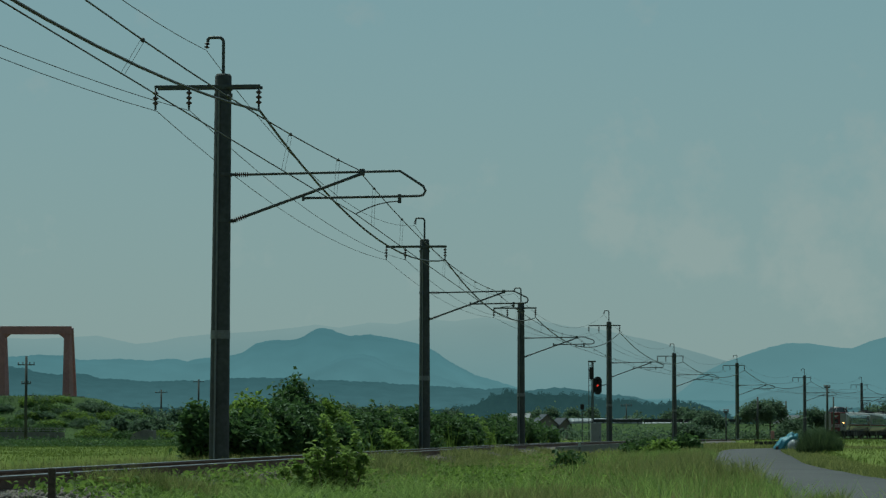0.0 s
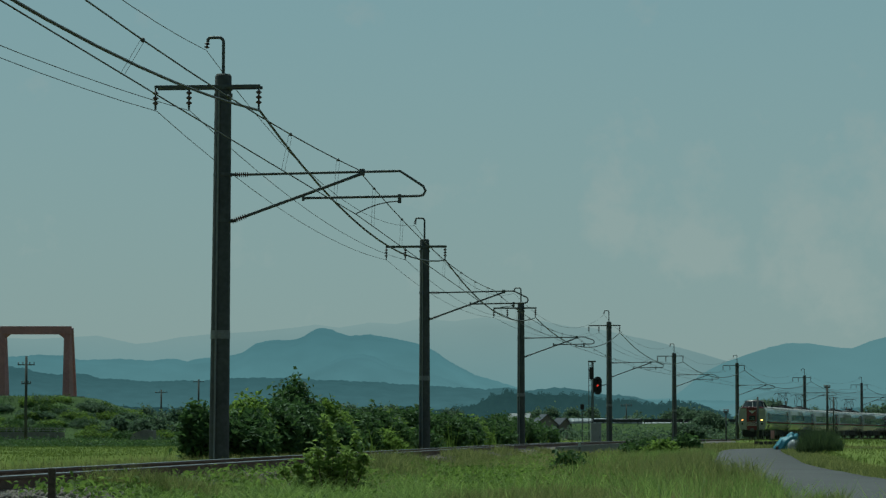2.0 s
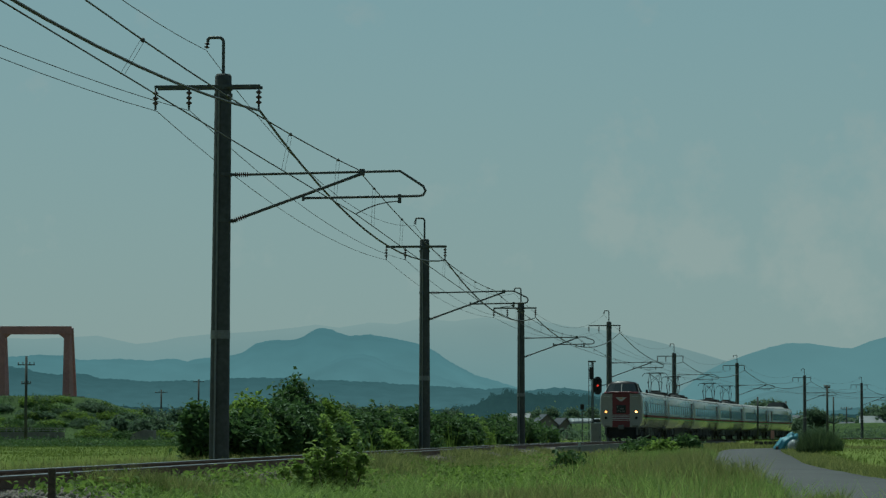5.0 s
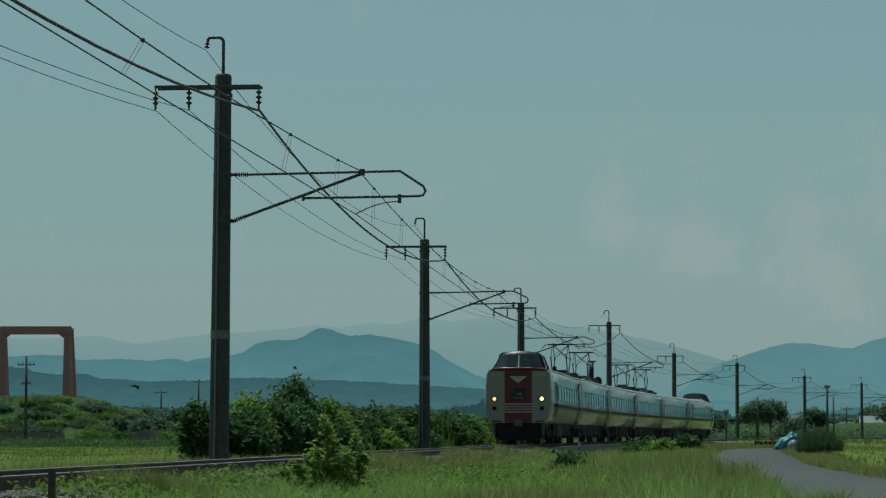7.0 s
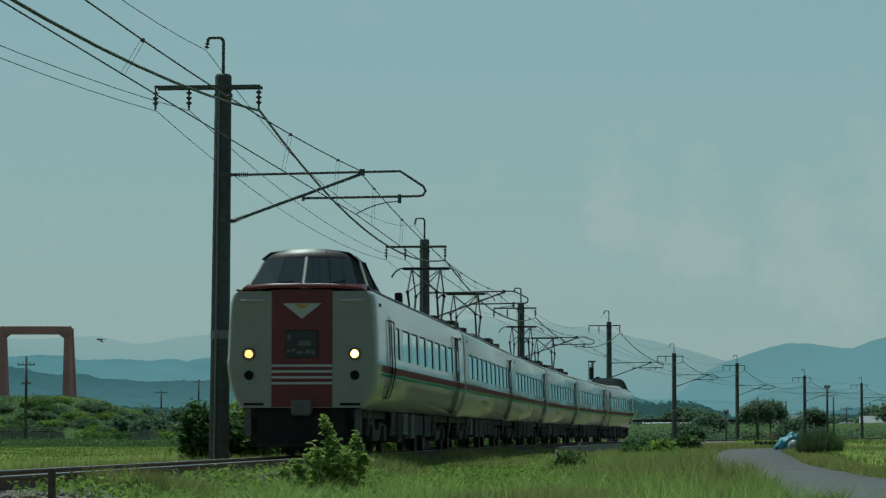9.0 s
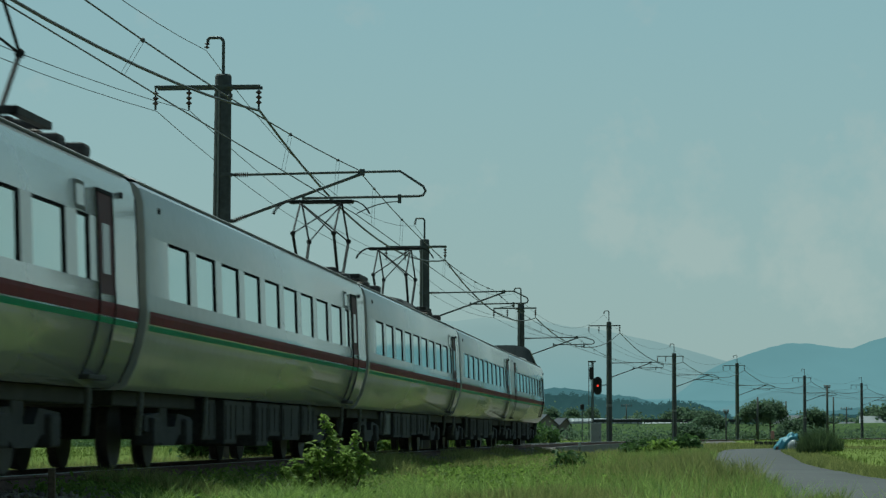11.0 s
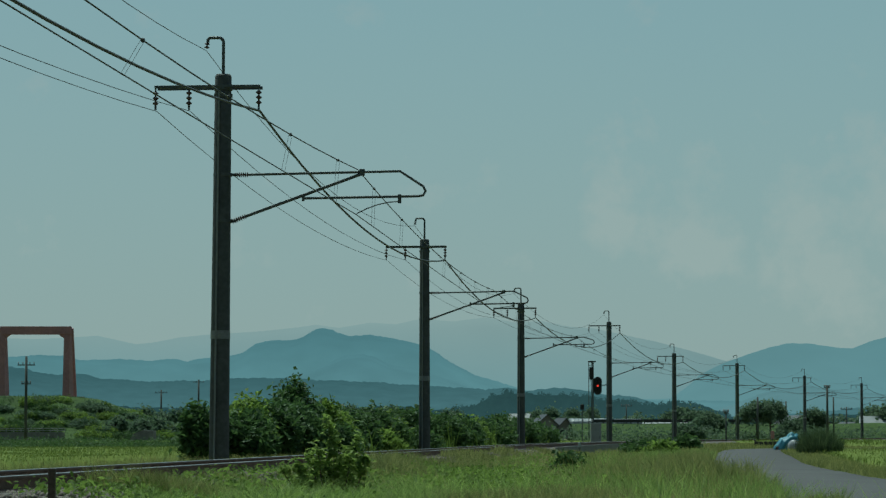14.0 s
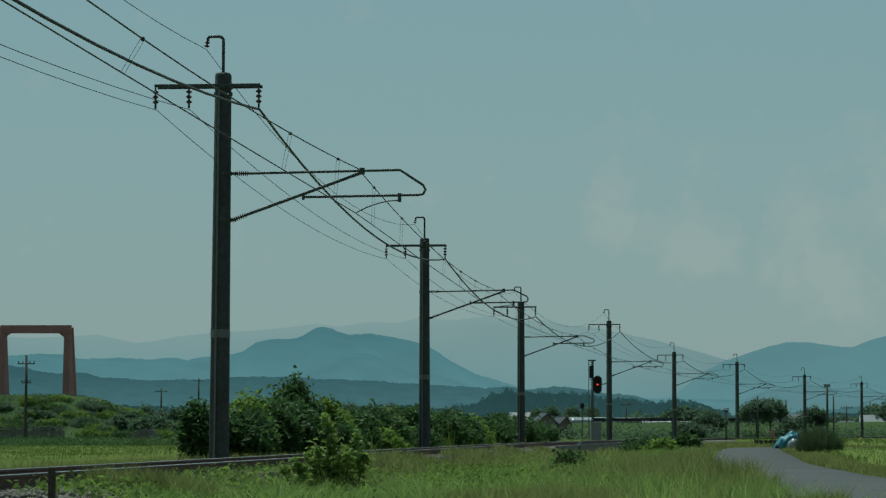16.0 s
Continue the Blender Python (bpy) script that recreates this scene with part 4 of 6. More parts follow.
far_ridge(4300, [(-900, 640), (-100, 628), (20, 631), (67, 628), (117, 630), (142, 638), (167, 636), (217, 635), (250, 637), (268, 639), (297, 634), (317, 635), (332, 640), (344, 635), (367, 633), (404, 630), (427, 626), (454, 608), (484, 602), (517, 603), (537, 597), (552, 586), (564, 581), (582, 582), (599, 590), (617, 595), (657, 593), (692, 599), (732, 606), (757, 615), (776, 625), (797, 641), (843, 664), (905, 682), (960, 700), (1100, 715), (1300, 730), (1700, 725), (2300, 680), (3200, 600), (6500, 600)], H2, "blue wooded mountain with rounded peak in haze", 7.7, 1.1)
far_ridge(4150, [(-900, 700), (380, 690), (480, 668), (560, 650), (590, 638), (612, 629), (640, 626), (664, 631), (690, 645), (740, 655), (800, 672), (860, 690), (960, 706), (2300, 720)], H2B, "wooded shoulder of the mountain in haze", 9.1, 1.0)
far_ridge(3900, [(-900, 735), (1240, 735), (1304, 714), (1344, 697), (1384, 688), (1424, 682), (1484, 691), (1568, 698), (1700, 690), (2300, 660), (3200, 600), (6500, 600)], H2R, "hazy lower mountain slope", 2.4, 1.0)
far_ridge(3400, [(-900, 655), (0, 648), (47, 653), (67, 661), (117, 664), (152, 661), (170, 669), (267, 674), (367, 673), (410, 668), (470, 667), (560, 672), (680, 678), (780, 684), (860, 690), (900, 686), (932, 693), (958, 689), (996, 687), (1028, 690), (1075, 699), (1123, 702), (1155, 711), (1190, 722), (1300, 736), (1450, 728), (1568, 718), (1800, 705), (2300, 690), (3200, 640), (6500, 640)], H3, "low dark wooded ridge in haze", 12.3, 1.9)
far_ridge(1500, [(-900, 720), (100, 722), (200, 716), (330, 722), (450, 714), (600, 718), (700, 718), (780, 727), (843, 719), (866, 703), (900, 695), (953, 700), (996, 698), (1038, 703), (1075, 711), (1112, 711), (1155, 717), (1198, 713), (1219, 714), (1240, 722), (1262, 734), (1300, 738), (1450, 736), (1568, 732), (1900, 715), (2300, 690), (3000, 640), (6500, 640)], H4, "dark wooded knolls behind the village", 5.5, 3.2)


# ---- plants ----
rng = np.random.default_rng(7)


def blades(name, pos, h, w, lean, material, label, parent=None):
    """Bent grass blades as one sheet of geometry; pos (n, 3), h and w (n,)."""
    n = len(pos)
    a = rng.uniform(0, 2 * np.pi, n)
    b = rng.uniform(0, 2 * np.pi, n)
    side = np.stack([np.cos(a), np.sin(a), np.zeros(n)], -1)
    tip = np.stack([np.cos(b), np.sin(b), np.zeros(n)], -1) * (lean * h * rng.uniform(0.2, 1.0, n))[:, None]
    up = np.array([0, 0, 1.0])
    p0, p1 = pos - side * (w / 2)[:, None], pos + side * (w / 2)[:, None]
    mid = pos + tip * 0.3 + up * (h * 0.55)[:, None]
    p2, p3 = mid - side * (w * 0.4)[:, None], mid + side * (w * 0.4)[:, None]
    p4 = pos + tip + up * h[:, None]
    v = np.stack([p0, p1, p2, p3, p4], 1).reshape(-1, 3)
    i = np.arange(n)[:, None] * 5
    f = np.concatenate([i + [0, 1, 3], i + [0, 3, 2], i + [2, 3, 4]])
    ob = arrays(name, v, f, material, parent)
    return tagged(ob, label, "grass", kind="stuff")


def leaves(centres, size, flat=0.5):
    """Leaf shapes of four corners round the centres."""
    n = len(centres)
    nrm = rng.normal(size=(n, 3))
    nrm[:, 2] = abs(nrm[:, 2]) + flat
    nrm /= np.linalg.norm(nrm, axis=1)[:, None]
    t = rng.normal(size=(n, 3))
    t -= nrm * (t * nrm).sum(1)[:, None]
    t /= np.linalg.norm(t, axis=1)[:, None]
    u = np.cross(nrm, t)
    s = (size * rng.uniform(0.6, 1.3, n))[:, None]
    droop = nrm * s * 0.18
    v = np.stack([centres - t * s, centres + u * s * 0.48 + droop, centres + t * s - droop, centres - u * s * 0.48 + droop], 1).reshape(-1, 3)
    i = np.arange(n)[:, None] * 4
    return v, np.concatenate([i + [0, 1, 2], i + [0, 2, 3]])


def crown_points(n_clump, per, rx, ry, rz, z0, clump, lumps=7):
    """Leaf centres: shoots gathered on an uneven mound."""
    lump = rng.normal(size=(lumps, 3))
    lump[:, 2] = abs(lump[:, 2])
    lump /= np.linalg.norm(lump, axis=1)[:, None]
    d = rng.normal(size=(n_clump, 3))
    d[:, 2] = np.where(rng.random(n_clump) < 0.8, abs(d[:, 2]), d[:, 2] * 0.4)
    d /= np.linalg.norm(d, axis=1)[:, None]
    near = (d @ lump.T).max(1)
    r = (0.62 + 0.42 * np.clip(near, 0, 1) ** 4) * rng.uniform(0.6, 1.0, n_clump) ** 0.4
    c = d * r[:, None] * np.array([rx, ry, rz]) + np.array([0, 0, z0])
    q = (c[:, None, :] + rng.normal(size=(n_clump, per, 3)) * clump).reshape(-1, 3)
    return q


def bush(m, rx, ry, h, leaf, n, material, label, name="bush", category="bush", group=""):
    root = thing(name, m, label, category, group)
    bm = bmesh.new()
    for k in range(6):
        a = k * 1.05 + rng.uniform(0, 0.5)
        tube(bm, [(0.05 * math.cos(a), 0.05 * math.sin(a), -0.1), (0.3 * rx * math.cos(a), 0.3 * ry * math.sin(a), 0.45 * h), (0.6 * rx * math.cos(a), 0.6 * ry * math.sin(a), 0.8 * h)], [0.03, 0.02, 0.008], 5)
    part("stems", bm, BARK, root)
    pts = crown_points(n, 12, rx, ry, h * 0.72, h * 0.28, leaf * 1.4)
    pts = pts[pts[:, 2] > 0.02]
    v, f = leaves(pts, np.full(len(pts), leaf))
    arrays("foliage", v, f, material, root)
    return root


def tree(m, h, r, trunk, material, label, n=500, leaf=0.22, base=0.35):
    root = thing("tree", m, label, "tree")
    bm = bmesh.new()
    tube(bm, [(0, 0, -0.2), (0.03, 0, h * 0.3), (-0.05, 0.05, h * 0.6), (0, 0, h * 0.85)], [trunk, trunk * 0.8, trunk * 0.5, 0.03], 8)
    for k in range(7):
        a = k * 0.9 + rng.uniform(0, 0.6)
        z = h * (base + 0.07 * k)
        tube(bm, [(0, 0, z), (r * 0.4 * math.cos(a), r * 0.4 * math.sin(a), z + 0.12 * h), (r * 0.75 * math.cos(a), r * 0.75 * math.sin(a), z + 0.2 * h)], [trunk * 0.4, trunk * 0.25, 0.02], 5)
    part("trunk", bm, BARK, root)
    hh = h * (1 - base)
    pts = crown_points(n, 12, r, r, hh * 0.55, h - hh * 0.55, leaf * 1.6, 9)
    v, f = leaves(pts, np.full(len(pts), leaf))
    arrays("crown", v, f, material, root)
    return root


def ground_pos(px, d, z=GROUND):
    return Vector((at(px, d), d, z))


def near_edge(d, off):
    """Sideways place at distance d of the line off metres to the right of the track."""
    return np.interp(d, _D, _X) + off


# ---- road, fields ----
ROAD = [(5.0, -120), (4.9, -40), (5.0, 0), (5.5, 28), (6.1, 46), (6.8, 58), (8.1, 74), (10.9, 100), (13.2, 122), (15.6, 143), (17.6, 154), (21.5, 161), (30, 165), (60, 172), (140, 185)]


def road_x(d):
    return np.interp(d, [p[1] for p in ROAD], [p[0] for p in ROAD])


def build_road():
    pts = [Vector((x, y, 0)) for x, y in ROAD]
    fine = []
    for i in range(len(pts) - 1):
        p0, p1, p2, p3 = pts[max(i - 1, 0)], pts[i], pts[i + 1], pts[min(i + 2, len(pts) - 1)]
        for k in range(6):
            u = k / 6
            fine.append(0.5 * ((2 * p1) + (p2 - p0) * u + (2 * p0 - 5 * p1 + 4 * p2 - p3) * u * u + (3 * p1 - p0 - 3 * p2 + p3) * u ** 3))
    rings = []
    for i, p in enumerate(fine):
        d = (fine[min(i + 1, len(fine) - 1)] - fine[max(i - 1, 0)]).normalized()
        nrm = Vector((d.y, -d.x, 0))
        z = GROUND + 0.10
        w = 1.35 + 0.08 * noise.noise((p.y * 0.3, p.x * 0.3, 2))
        rings.append([p + nrm * o + Vector((0, 0, zz)) for o, zz in ((-w - 0.25, z - 0.3), (-w, z), (0, z + 0.03), (w, z), (w + 0.25, z - 0.3))])
    bm = bmesh.new()
    loft(bm, rings, closed=False, cap=(False, False))
    bmesh.ops.recalc_face_normals(bm, faces=bm.faces)
    tagged(part("road", bm, ASPHALT, smooth=True), "narrow worn grey asphalt farm lane", "road", kind="structure")


build_road()


def field(name, x0, x1, d0, d1, top, label, n, h, material=PADDY):
    """A rice field: a dense mass with blades on it."""
    nx, ny = 40, 60
    xs, ys = np.linspace(0, 1, nx), np.linspace(d0, d1, ny)
    v = []
    for j, y in enumerate(ys):
        a, b = x0(y), x1(y)
        for i, q in enumerate(xs):
            e = i in (0, nx - 1) or j in (0, ny - 1)
            v.append((a + (b - a) * q, y, GROUND - 0.05 if e else top + 0.05 * noise.noise(((a + (b - a) * q) * 0.4, y * 0.2, 3))))
    idx = (np.arange(ny - 1)[:, None] * nx + np.arange(nx - 1)[None]).ravel()
    ob = arrays(name, v, np.stack([idx, idx + 1, idx + nx + 1, idx + nx], -1), material)
    tagged(ob, label, "field", kind="structure")
    # nearer ground gets more of the blades
    d = d0 + (d1 - d0) * rng.random(n) ** 1.6
    a, b = x0(d), x1(d)
    p = np.stack([a + (b - a) * rng.random(n), d, np.full(n, top - 0.05)], -1)
    k = d / 60
    blades("rice_plants", p, h * rng.uniform(0.6, 1.2, n), 0.013 * np.maximum(k, 0.8), 0.6, RICE, "yellow-green ripening rice plants")


RICE = leaf_mat("rice blade", (0.12, 0.175, 0.035), (0.175, 0.215, 0.05), 0.4)
field("paddy_field", lambda d: -8 - 0.16 * d, lambda d: near_edge(d, -9.5), 44, 150, -0.22, "ripening yellow-green rice field behind the track", 36000, 0.13)
field("paddy_field", lambda d: -8 - 0.16 * d, lambda d: near_edge(d, -14), 165, 330, -0.25, "green rice field before the embankment", 14000, 0.16)
field("paddy_field", lambda d: road_x(d) + 2.6, lambda d: 22 + 0.16 * d, 55, 136, -0.25, "yellow-green rice field beside the lane", 22000, 0.13)
field("paddy_field", lambda d: np.full_like(d, 26.0) if hasattr(d, "shape") else 26.0, lambda d: 34 + 0.16 * d, 175, 330, -0.15, "yellow-green rice field beyond the lane", 8000, 0.25)


def build_grass():
    # the verge between track and lane
    n = 150000
    d = 30 + 85 * rng.random(n) ** 1.7
    lo, hi = near_edge(d, 0.85), road_x(d) - 1.3
    x = lo + (hi - lo) * rng.random(n)
    patch = np.array([noise.noise((a * 0.5, b * 0.25, 5.0)) for a, b in zip(x, d)])
    tall = np.clip((x - lo) / (hi - lo), 0, 1)
    ok = rng.random(n) < 0.55 + 1.0 * patch
    h = (0.09 + 0.24 * np.clip(patch + 0.15, 0, 1)) * rng.uniform(0.6, 1.4, n)
    bed = np.interp(x - lo, [0, 0.6, 1.0, 1.6], [-0.2, -0.24, -0.32, GROUND - 0.02])
    ok &= (x - lo > 0.35) | (patch > 0.1)
    p = np.stack([x, d, bed], -1)[ok]
    blades("grass", p, h[ok], 0.012 * np.maximum(d[ok] / 45, 0.9), 0.7, BLADE, "short green and yellowish verge grass")
    n = 17000
    d = 33 + 75 * rng.random(n) ** 1.5
    lo, hi = near_edge(d, 1.3), road_x(d) - 1.3
    x = lo + (hi - lo) * rng.random(n)
    patch = np.array([noise.noise((a * 0.6, b * 0.3, 15.0)) for a, b in zip(x, d)])
    ok = rng.random(n) < 0.35 + 1.2 * patch
    p = np.stack([x, d, np.full(n, GROUND - 0.02)], -1)[ok]
    blades("dry_grass", p, 0.2 * rng.uniform(0.6, 1.4, n)[ok], 0.012 * np.maximum(d[ok] / 45, 0.9), 0.8, STRAW, "dry straw-coloured grass in the verge")
    # tall grass beside the lane
    n = 13000
    d = 38 + 40 * rng.random(n)
    x = road_x(d) - 1.3 - abs(rng.normal(0, 1.0, n))
    patch = np.array([noise.noise((a * 0.8, b * 0.4, 9.0)) for a, b in zip(x, d)])
    p = np.stack([x, d, np.full(n, GROUND - 0.02)], -1)
    blades("tall_grass", p, (0.36 + 0.30 * patch) * rng.uniform(0.6, 1.3, n), np.full(n, 0.016), 0.8, BLADE, "tall bright green grass beside the lane")
    # feathery reed clump beside the heap
    n = 5200
    a, q = rng.uniform(0, 2 * np.pi, n), np.sqrt(rng.random(n))
    p = np.stack([at(1449, 114) + 0.88 * q * np.cos(a), 114 + 1.2 * q * np.sin(a), np.full(n, GROUND - 0.02)], -1)
    blades("reed_clump", p, (1.2 - 0.55 * q ** 2) * rng.uniform(0.5, 1.15, n), np.full(n, 0.02), 0.55, REED, "dark feathery reed clump beside the blue sheet")
    # brighter clumps where the lane bends
    n = 260
    d = 36 + 66 * rng.random(n) ** 1.2
    x = road_x(d) - 1.45 - 2.6 * rng.random(n) ** 1.5
    c = np.repeat(np.stack([x, d, np.full(n, GROUND - 0.02)], -1), 46, 0)
    c[:, :2] += rng.normal(size=(len(c), 2)) * 0.14
    size = np.repeat(rng.uniform(0.2, 0.46, n), 46)
    blades("tufted_grass", c, size * rng.uniform(0.5, 1.2, len(c)), 0.0085 * np.maximum(c[:, 1] / 45, 1.0), 0.8, TUFT, "tall spiky green grass tufts beside the lane")
    # farther verge
    n = 26000
    d = 110 + 140 * rng.random(n)
    lo = near_edge(d, 3.0)
    x = lo + (24 + 0.1 * d - lo) * rng.random(n)
    keep = (abs(x - road_x(d)) > 1.6) | (d > 166)
    p = np.stack([x, d, np.full(n, GROUND - 0.02)], -1)[keep]
    blades("grass", p, (0.22 * rng.uniform(0.5, 1.6, n))[keep], (0.02 * d / 60)[keep], 0.7, BLADE, "rough green grass along the track")
    # tall weeds among the bushes
    n = 3200
    d = 92 + 90 * rng.random(n)
    x = near_edge(d, -3.3) - 2.6 * rng.random(n)
    p = np.stack([x, d, np.full(n, GROUND)], -1)
    blades("tall_weeds", p, rng.uniform(0.6, 1.7, n) * (0.75 + 0.5 * np.array([noise.noise((a, b * 0.3, 3)) for a, b in zip(x, d)])), rng.uniform(0.02, 0.05, n), 0.45, VINE, "tall yellowish weeds among the bushes")
    # verge on the other side of the lane
    n = 12000
    d = 44 + 96 * rng.random(n) ** 1.4
    x = road_x(d) + 1.4 + 1.5 * rng.random(n)
    p = np.stack([x, d, np.full(n, GROUND - 0.02)], -1)
    blades("grass", p, 0.16 * rng.uniform(0.5, 1.5, n), 0.014 * np.maximum(d / 45, 0.9), 0.7, BLADE, "short green grass edging the lane")
    # weeds on the far side of the track
    n = 26000
    d = 30 + 150 * rng.random(n) ** 1.3
    x = near_edge(d, -2.2) - abs(rng.normal(0, 2.2, n))
    p = np.stack([x, d, np.full(n, GROUND)], -1)
    blades("weeds", p, 0.28 * rng.uniform(0.4, 1.5, n), 0.016 * np.maximum(d / 50, 0.9), 0.7, BLADE, "green weeds behind the track")
    # arching grass tufts before the track
    n = 300
    d = 25 + 62 * rng.random(n) ** 1.5
    lo = near_edge(d, 1.5)
    x = lo + (np.minimum(road_x(d) - 1.4, lo + 9) - lo) * rng.random(n)
    per = 60
    c = np.repeat(np.stack([x, d, np.full(n, GROUND - 0.02)], -1), per, 0)
    size = np.repeat(rng.uniform(0.12, 0.30, n) * np.where(d < 36, 1.5, 1.0), per)
    c[:, :2] += rng.normal(size=(n * per, 2)) * 0.13
    blades("tufted_grass", c, size * rng.uniform(0.5, 1.25, n * per), 0.008 * np.maximum(c[:, 1] / 40, 1.0), 1.1, TUFT, "arching bright green grass tufts in the verge")
    n = 70
    d = 25.5 + 8 * rng.random(n)
    x = at(rng.uniform(230, 760, n), d)
    c = np.repeat(np.stack([x, d, np.full(n, GROUND - 0.02)], -1), 70, 0)
    c[:, :2] += rng.normal(size=(len(c), 2)) * 0.1
    size = np.repeat(rng.uniform(0.18, 0.42, n), 70)
    blades("tufted_grass", c, size * rng.uniform(0.5, 1.2, len(c)), np.full(len(c), 0.008), 1.0, TUFT, "arching bright green grass tufts near the rail")
    # weedy bank between the two rice fields
    n = 1500
    d = 150 + 14 * rng.random(n)
    lo, hi = -8 - 0.16 * d, near_edge(d, -9.0)
    x = lo + (hi - lo) * rng.random(n)
    c = np.stack([x, d, GROUND + 0.15 + 0.4 * rng.random(n) ** 2], -1)
    pts = (c[:, None, :] + rng.normal(size=(n, 22, 3)) * np.array([0.3, 0.3, 0.13])).reshape(-1, 3)
    pts[:, 2] = np.maximum(pts[:, 2], GROUND + 0.02)
    v, f = leaves(pts, np.full(len(pts), 0.075))
    tagged(arrays("weeds", v, f, LEAF), "leafy green weeds on the bank between rice fields", "weeds", kind="stuff")
    # broad-leaved weeds in the near verge
    n = 1500
    d = 27 + 34 * rng.random(n) ** 1.4
    x = near_edge(d, 0.95) + 3.4 * rng.random(n) ** 1.2
    c = np.stack([x, d, np.interp(x - near_edge(d, 0), [0.8, 1.4, 2.3], [-0.16, -0.2, GROUND + 0.05])], -1)
    pts = (c[:, None, :] + rng.normal(size=(n, 26, 3)) * np.array([0.11, 0.11, 0.07])).reshape(-1, 3)
    pts[:, 2] = np.maximum(pts[:, 2], GROUND + 0.01)
    m = 1100
    d2 = 42 + 60 * rng.random(m) ** 1.3
    x2 = near_edge(d2, 1.8) + (road_x(d2) - 1.4 - near_edge(d2, 1.8)) * rng.random(m)
    c2 = np.stack([x2, d2, np.full(m, GROUND + 0.06)], -1)
    p2 = (c2[:, None, :] + rng.normal(size=(m, 26, 3)) * np.array([0.16, 0.16, 0.08])).reshape(-1, 3)
    pts = np.concatenate([pts, p2])
    pts[:, 2] = np.maximum(pts[:, 2], GROUND + 0.01)
    v, f = leaves(pts, np.full(len(pts), 0.038))
    tagged(arrays("weeds", v, f, VINE), "broad-leaved green weeds on the track side", "weeds", kind="stuff")


build_grass()


def build_bushes():
    group = "bushes behind the track"
    # along the far side of the track: (distance, off, half width, height)
    spec = [(73, -5.3, 0.4, 1.6), (75, -5.2, 0.5, 1.4), (76, -4.6, 0.9, 1.4), (80, -5.2, 0.9, 1.85), (84, -4.3, 0.8, 1.6), (88, -5.0, 1.05, 2.5), (86, -5.0, 0.8, 2.0), (94, -5.0, 1.0, 1.8), (82, -4.7, 0.8, 1.75), (91, -4.4, 0.9, 1.85), (96, -4.5, 0.9, 1.75), (104, -4.3, 0.9, 1.8),
            (98, -4.2, 1.0, 1.5), (102, -5.0, 1.1, 1.6), (107, -4.4, 1.1, 1.75), (112, -5.0, 1.2, 1.8), (117, -4.3, 1.1, 1.85), (122, -4.7, 1.2, 1.95), (127, -4.0, 1.1, 1.8), (132, -4.6, 1.2, 1.7),
            (138, -4.2, 1.2, 1.55), (144, -4.5, 1.2, 1.5), (150, -4.2, 1.3, 1.6), (157, -4.4, 1.4, 1.8), (164, -4.2, 1.5, 1.85), (170, -4.6, 1.4, 1.7), (176, -4.4, 1.3, 1.45), (100, -3.6, 0.8, 0.9), (112, -3.4, 0.8, 0.9), (88, -3.6, 0.7, 1.0)]
    for i, (d, off, r, h) in enumerate(spec):
        m = Matrix.Translation((float(near_edge(d, off)), d, GROUND))
        lab = "dense dark green leafy bush beside the track" if i % 3 else "tall dark green bush wrapped in vines"
        bush(m, r, r * 1.3, h, 0.07 + 0.0004 * d, 260, LEAF if i % 3 else VINE if i % 2 else LEAF, lab, group=group)
    # weedy clumps in the verge and beside the lane
    for px, d, r, h, mtl in ((1150, 112, 0.6, 0.36, LEAF), (1172, 106, 0.4, 0.36, VINE), (1128, 118, 0.5, 0.3, LEAF), (1008, 64, 0.2, 0.2, LEAF), (1210, 150, 0.7, 0.45, LEAF), (1400, 372, 1.8, 2.6, HAZYLEAF), (1215, 330, 2.0, 1.8, HAZYLEAF)):
        bush(Matrix.Translation(ground_pos(px, d)), r, r, h, 0.05 + 0.0006 * d, 220, mtl, "low rough green bush in the grass")


build_bushes()


def build_sapling():
    """The young broad-leaved shrub before the track."""
    root = thing("sapling", Matrix.Translation((at(592, 36), 36, GROUND)), "young bright green broad-leaved sapling in the verge", "sapling")
    shoots = [(-0.10, 0.0, 1.08), (0.29, 0.05, 0.86), (-0.02, -0.15, 0.80), (-0.32, 0.1, 0.62), (-0.5, 0.0, 0.5), (0.12, 0.2, 0.7), (-0.7, 0.1, 0.42), (0.4, -0.1, 0.6), (-0.22, -0.2, 0.70), (0.2, -0.25, 0.62)]
    pts = []
    for i, (x, y, h) in enumerate(shoots):
        bm = bmesh.new()
        path = [(x * 0.3, y * 0.3, -0.05), (x * 0.75, y * 0.7, h * 0.4), (x, y, h * 0.97)]
        tube(bm, path, [0.016, 0.011, 0.004], 6)
        part("stem", bm, BARK, root)
        for k in range(60):
            u = rng.random() ** 0.7
            z = h * u
            rr = 0.19 * (1 - u) + 0.045
            a = rng.uniform(0, 6.28)
            q = rr * math.sqrt(rng.random())
            pts.append((x * (0.3 + 0.7 * u) + q * math.cos(a), y * (0.3 + 0.7 * u) + q * math.sin(a), max(0.04, z)))
    pts = np.array(pts)
    pts = (pts[:, None, :] + rng.normal(size=(len(pts), 3, 3)) * 0.03).reshape(-1, 3)
    v, f = leaves(pts, np.full(len(pts), 0.05), 0.9)
    arrays("foliage", v, f, SAPLEAF, root)
    return root


sapling = build_sapling()


